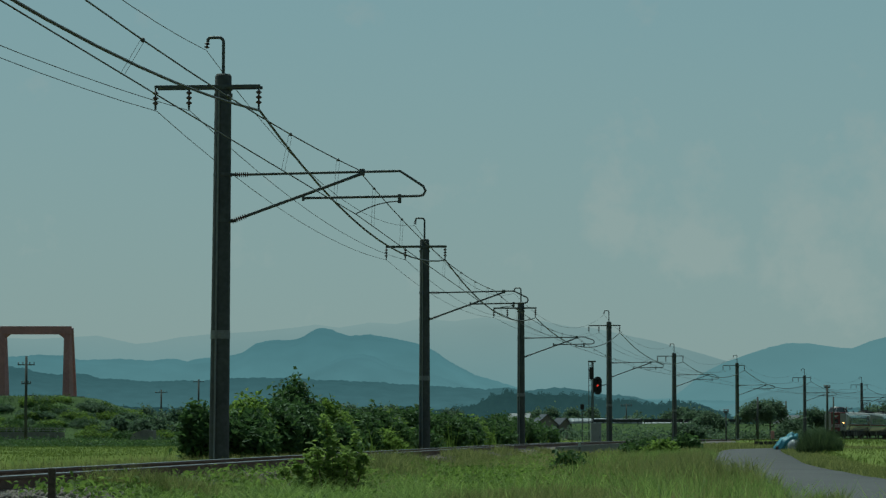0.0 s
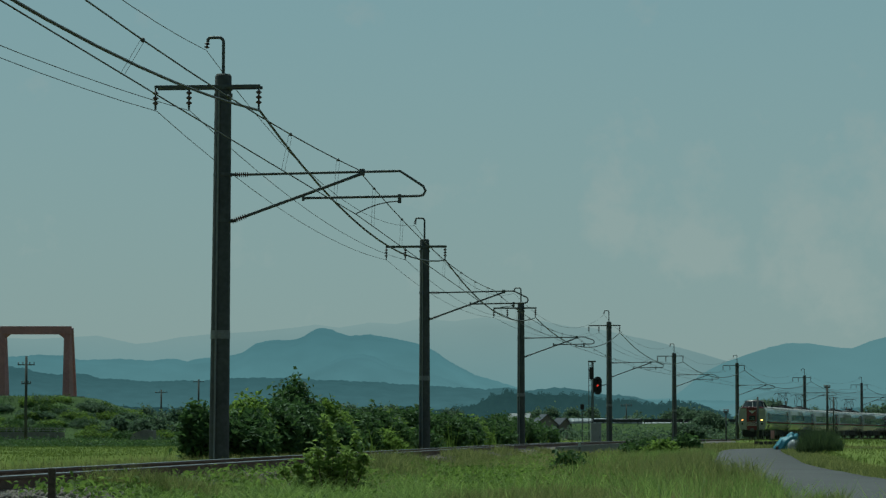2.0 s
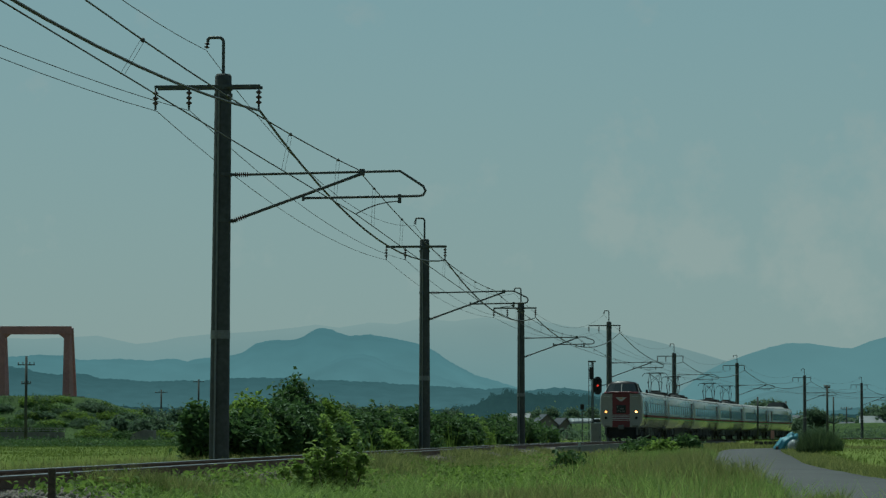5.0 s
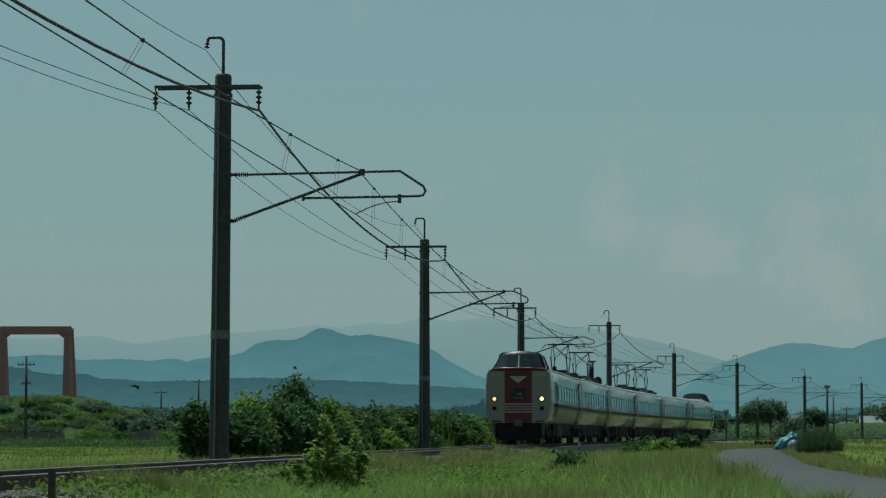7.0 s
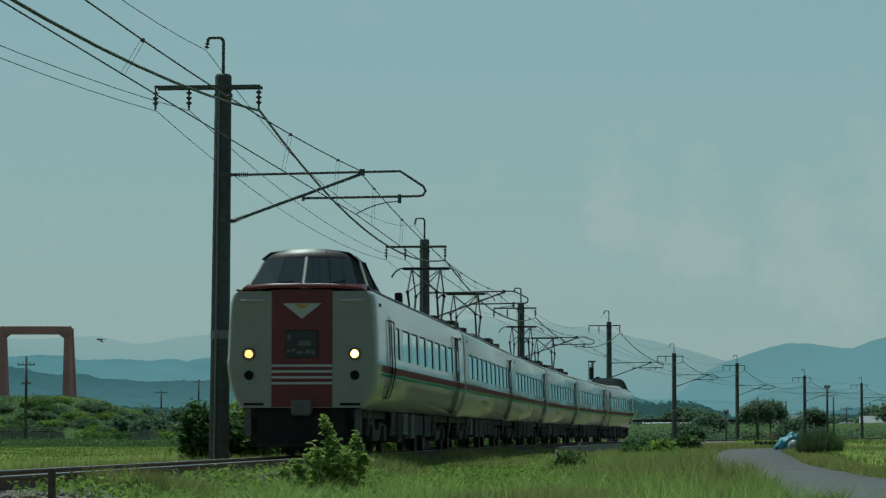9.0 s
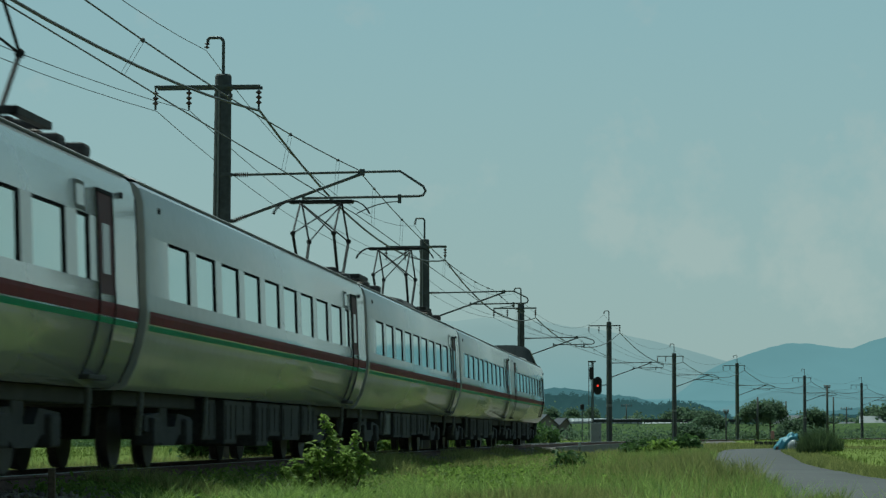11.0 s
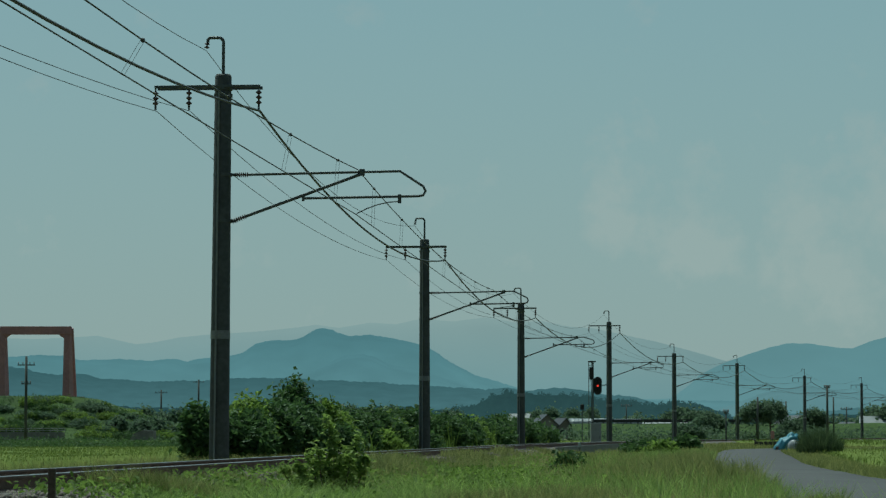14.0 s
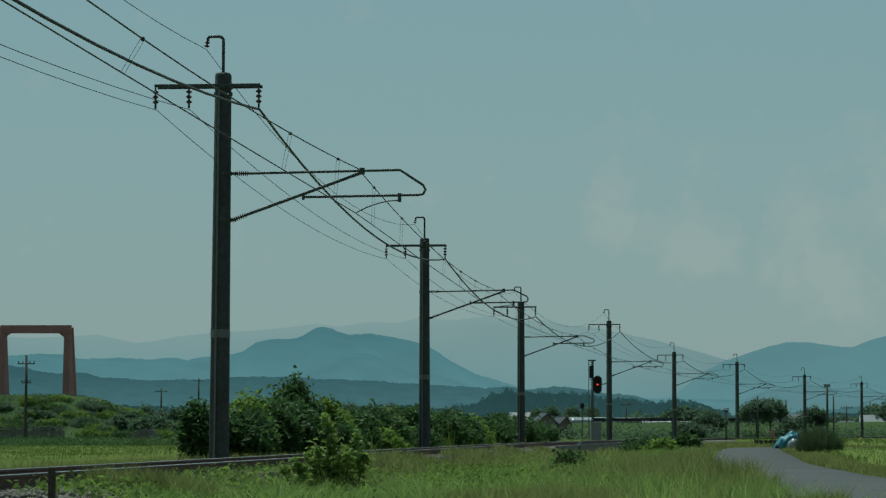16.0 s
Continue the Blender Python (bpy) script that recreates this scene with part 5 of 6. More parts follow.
# ---- trackside things ----
def build_wall():
    root = thing("retaining_wall", Matrix(), "low dark weathered concrete wall along the track", "wall", kind="structure")
    s = 52.0
    while s < 150:
        bm = bmesh.new()
        loft(bm, [[on_track(s + u, o, z) for o, z in ((2.05, GROUND - 0.1), (2.23, GROUND - 0.1), (2.20, -0.07), (2.05, -0.07))] for u in (0.0, 1.98)])
        bmesh.ops.recalc_face_normals(bm, faces=bm.faces)
        part("wall_panel", bm, KERB, root)
        s += 2.0


build_wall()


def steel_pole(px, d, top_y, r, label, arms=()):
    z = rise(top_y, d)
    root = thing("utility_pole", Matrix.Translation(ground_pos(px, d)), label, "pole")
    h = z - GROUND
    bm = bmesh.new()
    tube(bm, [(0, 0, -0.3), (0, 0, h)], [r, r * 0.7], 10)
    part("post", bm, CONCRETE, root, smooth=True)
    for dz, w in arms:
        bm = bmesh.new()
        box(bm, -w, w, -0.06, 0.06, h - dz - 0.06, h - dz + 0.06, 0.01)
        arm = part("crossarm", bm, STEEL, root)
        for x in (-w * 0.9, -w * 0.4, w * 0.4, w * 0.9):
            bm = bmesh.new()
            insulator(bm, (x, 0, h - dz + 0.06), (x, 0, h - dz + 0.35), 0.09, 2)
            part("insulator", bm, PORCELAIN, arm)
    return root


steel_pole(47, 330, 631, 0.20, "tall dark utility pole with crossarms", ((1.0, 1.0), (3.2, 0.55)))
steel_pole(352, 700, 672, 0.3, "distant dark utility pole by the fields", ((0.6, 1.3),))
steel_pole(286, 560, 690, 0.22, "distant dark utility pole by the fields", ((0.6, 1.2),))
steel_pole(1463, 330, 682, 0.17, "dark slim pole beyond the lane", ((0.3, 0.35),))
steel_pole(1474, 300, 703, 0.11, "dark slim signal pole beyond the lane")
steel_pole(1340, 270, 703, 0.12, "dark slim signal pole beside the crossing")
steel_pole(1390, 420, 710, 0.15, "distant dark utility pole by the fields")
steel_pole(1108, 520, 715, 0.15, "distant dark utility pole by the fields", ((0.4, 1.0),))
steel_pole(1497, 480, 720, 0.15, "distant dark utility pole by the fields", ((0.4, 1.0),))
steel_pole(1284, 260, 728, 0.09, "short dark post with lamp head", ((0.15, 0.22),))

SIGNALBLACK = mat("matt black signal hood", (0.012, 0.013, 0.013), 0.7, var=0.2, scale=6)
REDLAMP = glow("lit red signal lens", (1.0, 0.05, 0.03), 1.1)
TARP = mat("blue plastic sheet", (0.02, 0.16, 0.24), 0.5, var=0.35, scale=3, bump=0.03, tint=(0.08, 0.25, 0.30))
# paled red: distance haze and lit faces are mixed into the paint colour
STEELRED = mat("red bridge paint paled for haze", (0.42, 0.20, 0.195), 0.6, var=0.2, scale=0.3)
ROOFTILE = mat("dark roof tile", (0.06, 0.06, 0.065), 0.5, var=0.3, scale=1.5)
ROOFPALE = mat("pale metal roof", (0.22, 0.23, 0.23), 0.4, var=0.1, scale=1)
PLASTER = mat("weathered plaster", (0.22, 0.21, 0.19), 0.85, var=0.2, scale=0.8)
FILM = mat("greenhouse film", (0.30, 0.32, 0.32), 0.35, var=0.12, scale=0.8)


def build_signal():
    d = 196.0
    root = thing("railway_signal", Matrix.Translation(ground_pos(1049, d)), "tall colour light signal showing red beside the track", "signal")
    k = 5019 / d
    h = rise(640, d) - GROUND
    bm = bmesh.new()
    tube(bm, [(0, 0, -0.2), (0, 0, h)], 0.06, 10)
    part("post", bm, STEEL, root)
    bm = bmesh.new()
    for x in (-0.28, -0.10):
        tube(bm, [(x, 0.1, 0), (x, 0.1, h)], 0.025, 6)
    for z in np.arange(0.4, h, 0.35):
        tube(bm, [(-0.28, 0.1, z), (-0.10, 0.1, z)], 0.015, 5)
    part("ladder", bm, STEEL, root)
    zc = rise(683, d) - GROUND
    bm = bmesh.new()
    out = [(0.32 + 0.29 * math.cos(a), zc + 0.33 * np.sign(math.sin(a)) * (1 if abs(math.sin(a)) > 1e-9 else 0) + 0.29 * math.sin(a)) for a in np.linspace(0.01, 2 * math.pi + 0.01, 28, endpoint=False)]
    loft(bm, [[(x, -0.16, z) for x, z in out], [(x, -0.10, z) for x, z in out]])
    box(bm, 0.0, 0.3, -0.1, 0.05, zc - 0.1, zc + 0.1, 0.01)
    bmesh.ops.recalc_face_normals(bm, faces=bm.faces)
    head = part("signal_head", bm, SIGNALBLACK, root, "black oval backboard with red light")
    for i, dz in enumerate((0.28, 0.0, -0.28)):
        bm = bmesh.new()
        tube(bm, [(0.32, -0.17, zc + dz), (0.32, -0.20, zc + dz)], 0.06, 16)
        part("lens", bm, REDLAMP if i == 1 else SIGNALBLACK, head)
        bm = bmesh.new()
        loft(bm, [[(0.32 + 0.105 * math.cos(a), y, zc + dz + 0.105 * math.sin(a)) for a in np.linspace(-0.2, math.pi + 0.2, 12)] for y in (-0.16, -0.40)], closed=False, cap=(False, False))
        bmesh.ops.solidify(bm, geom=bm.faces[:], thickness=0.006)
        part("hood", bm, SIGNALBLACK, head)
    bm = bmesh.new()
    box(bm, -0.24, 0.06, -0.12, 0.08, rise(672, d) - GROUND, rise(650, d) - GROUND, 0.02)
    part("indicator_box", bm, SIGNALBLACK, root)
    bm = bmesh.new()
    box(bm, -0.32, 0.2, -0.1, 0.15, h - 0.06, h + 0.04, 0.01)
    part("platform", bm, STEEL, root)
    bm = bmesh.new()
    tube(bm, [(0.5, 0, zc), (1.1, 0.2, zc + 0.1)], 0.04, 6)
    part("stay", bm, STEEL, root)
    # relay cabinet and a small signal
    cab_ = thing("relay_cabinet", Matrix.Translation(ground_pos(1054, 194)), "weathered grey steel relay cabinet beside the track", "cabinet")
    bm = bmesh.new()
    box(bm, -0.36, 0.36, -0.3, 0.3, 0.15, rise(749, 194) - GROUND, 0.02)
    part("body", bm, STEELGREY, cab_)
    bm = bmesh.new()
    box(bm, -0.40, 0.40, -0.34, 0.34, -0.1, 0.16, 0.01)
    part("plinth", bm, KERB, cab_)
    bm = bmesh.new()
    box(bm, -0.32, 0.32, -0.315, -0.302, 0.25, 1.1, 0.004)
    door = part("door", bm, STEELGREY, cab_)
    bm = bmesh.new()
    box(bm, 0.22, 0.26, -0.335, -0.316, 0.62, 0.78, 0.004)
    part("handle", bm, STEEL, door)
    small = thing("marker_signal", Matrix.Translation(ground_pos(1030, 190)), "small black repeater signal on thin post", "signal")
    z = rise(716, 190) - GROUND
    bm = bmesh.new()
    tube(bm, [(0, 0, -0.1), (0, 0, z)], 0.03, 8)
    part("post", bm, STEEL, small)
    bm = bmesh.new()
    box(bm, -0.13, 0.13, -0.1, 0.05, z - 0.35, z, 0.02)
    part("signal_head", bm, SIGNALBLACK, small)
    bm = bmesh.new()
    tube(bm, [(0, -0.1, z - 0.18), (0, -0.13, z - 0.18)], 0.07, 12)
    part("lens", bm, SIGNALBLACK, small)


STEELGREY = mat("grey painted steel", (0.25, 0.26, 0.25), 0.6, var=0.2, scale=2)
build_signal()


def build_small():
    # old post before the near rail
    p = thing("marker_post", Matrix.Translation((at(94, 24), 24, GROUND)), "short dark weathered post before the rail", "post")
    bm = bmesh.new()
    box(bm, -0.03, 0.03, -0.03, 0.03, -0.1, 0.57, 0.006)
    part("post", bm, BARK, p)
    # distance marker
    p = thing("marker_post", Matrix.Translation(on_track(60, 2.6, GROUND)), "short dark distance marker beside the track", "post")
    bm = bmesh.new()
    box(bm, -0.05, 0.05, -0.05, 0.05, -0.1, 0.55, 0.01)
    part("post", bm, KERB, p)
    bm = bmesh.new()
    box(bm, -0.06, 0.06, -0.06, 0.06, 0.35, 0.52, 0.005)
    part("plate", bm, MARK, p)
    # ditch edging half hidden in the grass
    root = thing("drain_channel", Matrix(), "half-hidden concrete drain edge in the grass", "drain", kind="structure")
    for k in range(9):
        a, b = Vector((2.1, 36.5, 0)), Vector((3.9, 55, 0))
        p0, p1 = a.lerp(b, k / 9), a.lerp(b, (k + 0.97) / 9)
        bm = bmesh.new()
        loft(bm, [[p + Vector((x, 0, GROUND + z)) for x, z in ((-0.1, -0.1), (0.1, -0.1), (0.09, 0.05), (-0.09, 0.05))] for p in (p0, p1)])
        bmesh.ops.recalc_face_normals(bm, faces=bm.faces)
        part("drain_block", bm, KERB, root)
    # heap under a blue sheet
    d = 146.0
    root = thing("tarpaulin_heap", Matrix.Translation(ground_pos(1390, d)), "crumpled blue plastic sheet over a heap", "tarpaulin")
    bm = bmesh.new()
    bmesh.ops.create_icosphere(bm, subdivisions=4, radius=1.0)
    for v in bm.verts:
        q = v.co.copy()
        f = 1 + 0.25 * noise.noise(q * 2.2) + 0.12 * noise.noise(q * 6)
        lean = 0.35 * q.z
        v.co = Vector((q.x * 0.52 * f + lean, q.y * 0.5 * f, max(-0.05, 0.38 + q.z * 0.55 * f)))
    part("sheet", bm, TARP, root, "", True)
    bm = bmesh.new()
    tube(bm, [(-0.55, -0.3, -0.1), (-0.5, -0.35, 0.25)], 0.07, 6)
    part("stake", bm, BARK, root)
    root = thing("sack", Matrix.Translation(ground_pos(1404, 144)), "pale grey filled sack beside the sheet", "sack")
    bm = bmesh.new()
    bmesh.ops.create_icosphere(bm, subdivisions=3, radius=1.0)
    for v in bm.verts:
        q = v.co.copy()
        f = 1 + 0.2 * noise.noise(q * 2.5)
        v.co = Vector((q.x * 0.32 * f, q.y * 0.3 * f, max(-0.05, 0.28 + q.z * 0.32 * f)))
    part("bag", bm, FILM, root, "", True)
    # fence at the crossing
    root = thing("crossing_fence", Matrix.Translation(ground_pos(1357, 195)), "low dark board fence at the crossing", "fence")
    for k in range(6):
        bm = bmesh.new()
        box(bm, -0.9 + 0.32 * k, -0.9 + 0.32 * k + 0.28, -0.03, 0.03, 0.0, 0.42, 0.01)
        part("board", bm, UNDER, root)
    for x in (-0.85, 0.9):
        bm = bmesh.new()
        tube(bm, [(x, 0.06, -0.1), (x, 0.06, 0.55)], 0.04, 8)
        part("post", bm, UNDER, root)
    root = thing("warning_post", Matrix.Translation(ground_pos(1366, 230)), "pale red warning post at the crossing", "post")
    bm = bmesh.new()
    tube(bm, [(0, 0, -0.1), (0, 0, 1.2)], 0.05, 8)
    part("post", bm, STEEL, root)
    bm = bmesh.new()
    box(bm, -0.14, 0.14, -0.08, 0.04, 0.55, 1.2, 0.02)
    part("case", bm, STEELRED, root)


build_small()


# ---- embankment and bridge ----
def build_bank():
    d = 400.0
    xs = np.linspace(at(-700, d), at(345, d), 90)
    hx = [at(-700, d), at(100, d), at(150, d), at(215, d), at(275, d), at(345, d)]
    hz = [rise(701, d), rise(700, d), rise(705, d), rise(724, d), rise(745, d), GROUND]
    rings = []
    for off, q in ((-26, 0.0), (-20, 0.12), (-13, 0.45), (-6, 0.8), (-2, 0.98), (0, 1.0), (9, 1.0), (24, 0.0)):
        rings.append([(x, d + off + 6 + 0.8 * noise.noise((x * 0.2, off, 4)), GROUND - 0.2 + (float(np.interp(x, hx, hz)) - GROUND + 0.2) * q * (1 + 0.06 * noise.noise((x * 0.3, off * 0.3, 1)))) for x in xs])
    bm = bmesh.new()
    loft(bm, rings, closed=False, cap=(False, False))
    bmesh.ops.recalc_face_normals(bm, faces=bm.faces)
    tagged(part("embankment", bm, BANK, smooth=True), "tall grassy green embankment with scrub", "embankment", kind="structure")
    n = 7000
    x = xs[0] + (xs[-1] - xs[0]) * rng.random(n)
    off = -24 + 24 * rng.random(n)
    q = np.interp(off, [-26, -20, -13, -6, -2, 0], [0.0, 0.12, 0.45, 0.8, 0.98, 1.0])
    z = GROUND - 0.2 + (np.interp(x, hx, hz) - GROUND + 0.2) * q
    blades("grass", np.stack([x, d + off + 6, z - 0.1], -1), rng.uniform(0.15, 0.5, n), np.full(n, 0.12), 0.8, LEAF, "long rough grass on the embankment")
    for px, dd, r, h in ((160, 402, 1.8, 5.6), (176, 400, 1.6, 5.2), (192, 404, 1.7, 4.6), (214, 392, 1.5, 3.2), (232, 398, 1.9, 4.0), (252, 390, 1.6, 2.6), (276, 395, 1.8, 3.0), (300, 400, 1.6, 2.2), (148, 405, 1.3, 5.4), (330, 420, 2.2, 2.6), (225, 430, 2.6, 5.2), (262, 440, 2.2, 5.4), (290, 445, 2.4, 4.2), (312, 436, 2.0, 4.8)):
        bush(Matrix.Translation(ground_pos(px, dd)), r, r, h, 0.26, 200, HAZYLEAF, "dark scrub tree at the embankment's foot", "bush", "bush")
    # scrub, rough tufts and young trees over the slope
    spots = np.random.default_rng(21)
    for k in range(90):
        px = spots.uniform(-30, 300)
        q = spots.uniform(0.12, 0.95)
        off = float(np.interp(q, [0.0, 0.12, 0.45, 0.8, 0.98], [-26, -20, -13, -6, -2]))
        zz = GROUND - 0.3 + (float(np.interp(at(px, d), hx, hz)) - GROUND) * q
        r = spots.uniform(0.8, 2.2)
        bush(Matrix.Translation((at(px, d), d + off + 6, zz)), r, r, r * spots.uniform(0.25, 0.6), 0.15, 70, (VINE, LEAF, HAZYLEAF)[k % 3], "rough green scrub on the embankment slope")
    # a pale concrete ramp at the slope's foot
    bm = bmesh.new()
    loft(bm, [[(at(228, 366), y, GROUND - 0.1), (at(272, 366), y, GROUND - 0.1), (at(272, 366), y, rise(762, 366)), (at(255, 366), y, rise(761, 366)), (at(236, 366), y, rise(768, 366))] for y in (366, 370)])
    bmesh.ops.recalc_face_normals(bm, faces=bm.faces)
    tagged(part("concrete_ramp", bm, KERB), "pale grey concrete ramp at the embankment's foot", "ramp", kind="structure")
    # handrail of thin posts on the wall
    rail_ = thing("wall_railing", Matrix.Translation((at(-40, 372), 372.2, rise(765, 372))), "pale thin steel railing on the footing wall", "railing")
    bm = bmesh.new()
    for z in (0.25, 0.52):
        tube(bm, [(0, 0, z), (11.6, 0, z)], 0.03, 5)
    part("rail", bm, STEELGREY, rail_)
    for k in range(13):
        bm = bmesh.new()
        tube(bm, [(0.05 + 0.96 * k, 0, -0.02), (0.05 + 0.96 * k, 0, 0.54)], 0.035, 5)
        part("post", bm, STEELGREY, rail_)
    # footing wall
    root = thing("footing_wall", Matrix(), "long grey concrete wall at the embankment's foot", "wall", kind="structure")
    for k in range(7):
        x0 = at(-40, 372) + 1.65 * k
        bm = bmesh.new()
        box(bm, x0, x0 + 1.62, 372, 372.4, GROUND - 0.2, rise(765, 372), 0.02)
        part("wall_panel", bm, KERB, root)


BANK = mat("embankment grass", (0.06, 0.095, 0.035), 0.95, var=0.5, scale=0.12, bump=0.15, tint=(0.07, 0.105, 0.035), fine=12, spec=0.08)
build_bank()


def build_bridge():
    d = 420.0
    zb, zt = rise(708, d), rise(578, d)
    root = thing("bridge_portal", Matrix.Translation((0, d, 0)), "tall red steel bridge portal over the embankment, paled for haze", "bridge")
    xl0, xl1, xr0, xr1 = at(1, d), at(9, d), at(114, d), at(124, d)

    def leg(x0, x1, lean0, depth):
        bm = bmesh.new()
        loft(bm, [[(x0 - lean0, -depth, zb), (x1 + lean0 * 0.4, -depth, zb), (x1 + lean0 * 0.4 + 0.45, depth * 0.8, zb), (x0 - lean0 + 0.45, depth * 0.8, zb)],
                  [(x0, -depth * 0.4, zt), (x1, -depth * 0.4, zt), (x1 + 0.2, depth * 0.4, zt), (x0 + 0.2, depth * 0.4, zt)]])
        bmesh.ops.recalc_face_normals(bm, faces=bm.faces)
        return part("leg", bm, STEELRED, root)
    leg(xl0, xl1, 0.45, 0.9)
    leg(xr0, xr1, 0.12, 0.9)
    # the raking ribs behind each leg
    for x in (xl0 + 0.1, xr1 + 0.15):
        bm = bmesh.new()
        tube(bm, [(x + 0.12, 3.5, zb), (x, 0.3, zt - 0.3)], [0.42, 0.35], 6)
        part("raking_rib", bm, STEELRED, root)
    bm = bmesh.new()
    box(bm, xl0, xr1 + 0.2, -0.5, 0.5, zt - 1.2, zt, 0.04)
    part("top_beam", bm, STEELRED, root)
    for x in (xl1 + 0.2, xr0 - 0.2):
        bm = bmesh.new()
        s = 1 if x < at(60, d) else -1
        loft(bm, [[(x - s * 0.3, y, zt - 1.15), (x + s * 0.7, y, zt - 1.15), (x - s * 0.3, y, zt - 1.9)] for y in (-0.3, 0.3)])
        bmesh.ops.recalc_face_normals(bm, faces=bm.faces)
        part("gusset", bm, STEELRED, root)
    bm = bmesh.new()
    box(bm, at(-500, d), at(150, d), 0.5, 9, zb - 1.9, rise(716, d), 0.03)
    part("deck", bm, KERB, root)
    bm = bmesh.new()
    box(bm, at(-500, d), at(150, d), 0.5, 0.75, rise(716, d), rise(702, d), 0.03)
    part("parapet", bm, KERB, root)


build_bridge()


# ---- village, trees beyond ----
def house(px, d, w, dep, wall_h, roof_h, roof, label, turn=0.0):
    root = thing("house", Matrix.Translation(ground_pos(px, d)) @ Matrix.Rotation(turn, 4, "Z"), label, "house", "village houses")
    bm = bmesh.new()
    loft(bm, [[(x, y, z) for x, z in ((-w, 0), (w, 0), (w, wall_h), (0, wall_h + roof_h * 0.96), (-w, wall_h))] for y in (-dep, dep)])
    bmesh.ops.recalc_face_normals(bm, faces=bm.faces)
    part("wall", bm, PLASTER, root)
    for sg in (1, -1):
        bm = bmesh.new()
        sl = [(sg * (w + 0.5), wall_h - roof_h * 0.5 / w), (0, wall_h + roof_h), (0, wall_h + roof_h + 0.2), (sg * (w + 0.5), wall_h - roof_h * 0.5 / w + 0.2)]
        loft(bm, [[(x, y, z) for x, z in sl] for y in (-dep - 0.5, dep + 0.5)])
        bmesh.ops.recalc_face_normals(bm, faces=bm.faces)
        part("roof", bm, roof, root)
    for x in (-0.5 * w, 0.5 * w):
        bm = bmesh.new()
        box(bm, x - 0.7, x + 0.7, -dep - 0.06, -dep + 0.02, 0.9, 2.1, 0.01)
        win = part("window", bm, STEELGREY, root)
        bm = bmesh.new()
        box(bm, x - 0.62, x + 0.62, -dep - 0.08, -dep - 0.061, 0.98, 2.02)
        part("pane", bm, SHIELD, win)


house(920, 560, 1.5, 1.7, 3.3, 1.6, ROOFPALE, "small village house with pale metal roof", 1.3)
house(962, 640, 2.4, 3.0, 3.2, 2.1, ROOFTILE, "village house with dark tiled roof", 0.2)
house(993, 640, 1.6, 2.2, 3.0, 1.5, ROOFTILE, "narrow village house with dark roof", 0.4)
house(1165, 640, 3.0, 3.0, 2.6, 1.4, ROOFPALE, "village house with pale metal roof", 1.4)
house(1205, 660, 3.6, 3.0, 2.6, 1.6, ROOFTILE, "village house with dark tiled roof", 1.0)
house(1405, 540, 3.6, 3.0, 2.6, 1.8, ROOFTILE, "village house with dark tiled roof", 0.3)
house(1500, 620, 2.6, 3.4, 2.2, 1.3, ROOFTILE, "low village house with dark tiled roof", 0.3)
house(1556, 560, 4.0, 3.5, 2.8, 1.6, ROOFPALE, "village house with pale metal roof", 1.4)
house(330, 760, 4.2, 4.0, 3.4, 1.8, ROOFPALE, "village house with pale metal roof", 1.4)
house(235, 800, 4.2, 4.0, 3.0, 1.8, ROOFTILE, "village house with dark tiled roof", 1.4)


def greenhouse(px, d, length, label):
    root = thing("greenhouse", Matrix.Translation(ground_pos(px, d)), label, "greenhouse", "greenhouses by the village")
    bm = bmesh.new()
    arc = [(-2.6, 0.0), (-2.6, 3.6)] + [(2.6 * math.cos(a), 3.6 + 1.0 * math.sin(a)) for a in np.linspace(math.pi * 0.9, math.pi * 0.1, 8)] + [(2.6, 3.6), (2.6, 0.0)]
    loft(bm, [[(u, y, z) for y, z in arc] for u in np.linspace(-length / 2, length / 2, 8)])
    bmesh.ops.recalc_face_normals(bm, faces=bm.faces)
    part("film", bm, FILM, root, "", True)
    for u in np.linspace(-length / 2, length / 2, 9):
        bm = bmesh.new()
        tube(bm, [(u, y * 1.01, z * 1.01) for y, z in arc], 0.05, 5)
        part("hoop", bm, STEEL, root)


greenhouse(1040, 640, 8.6, "long white film greenhouse")
greenhouse(1110, 660, 6.2, "long white film greenhouse")
greenhouse(1170, 680, 3.2, "long white film greenhouse")


house(945, 700, 3.0, 3.0, 2.4, 1.5, ROOFTILE, "small village house with dark tiled roof", 0.9)
house(1050, 720, 3.4, 3.0, 2.6, 1.4, ROOFTILE, "small village house with dark tiled roof", 1.2)
house(1140, 720, 3.0, 3.0, 2.4, 1.4, ROOFPALE, "small village house with pale metal roof", 0.3)
house(1235, 700, 3.2, 3.0, 2.4, 1.4, ROOFPALE, "small village house with pale metal roof", 1.4)
house(1450, 600, 3.4, 3.0, 2.4, 1.5, ROOFTILE, "small village house with dark tiled roof", 0.2)


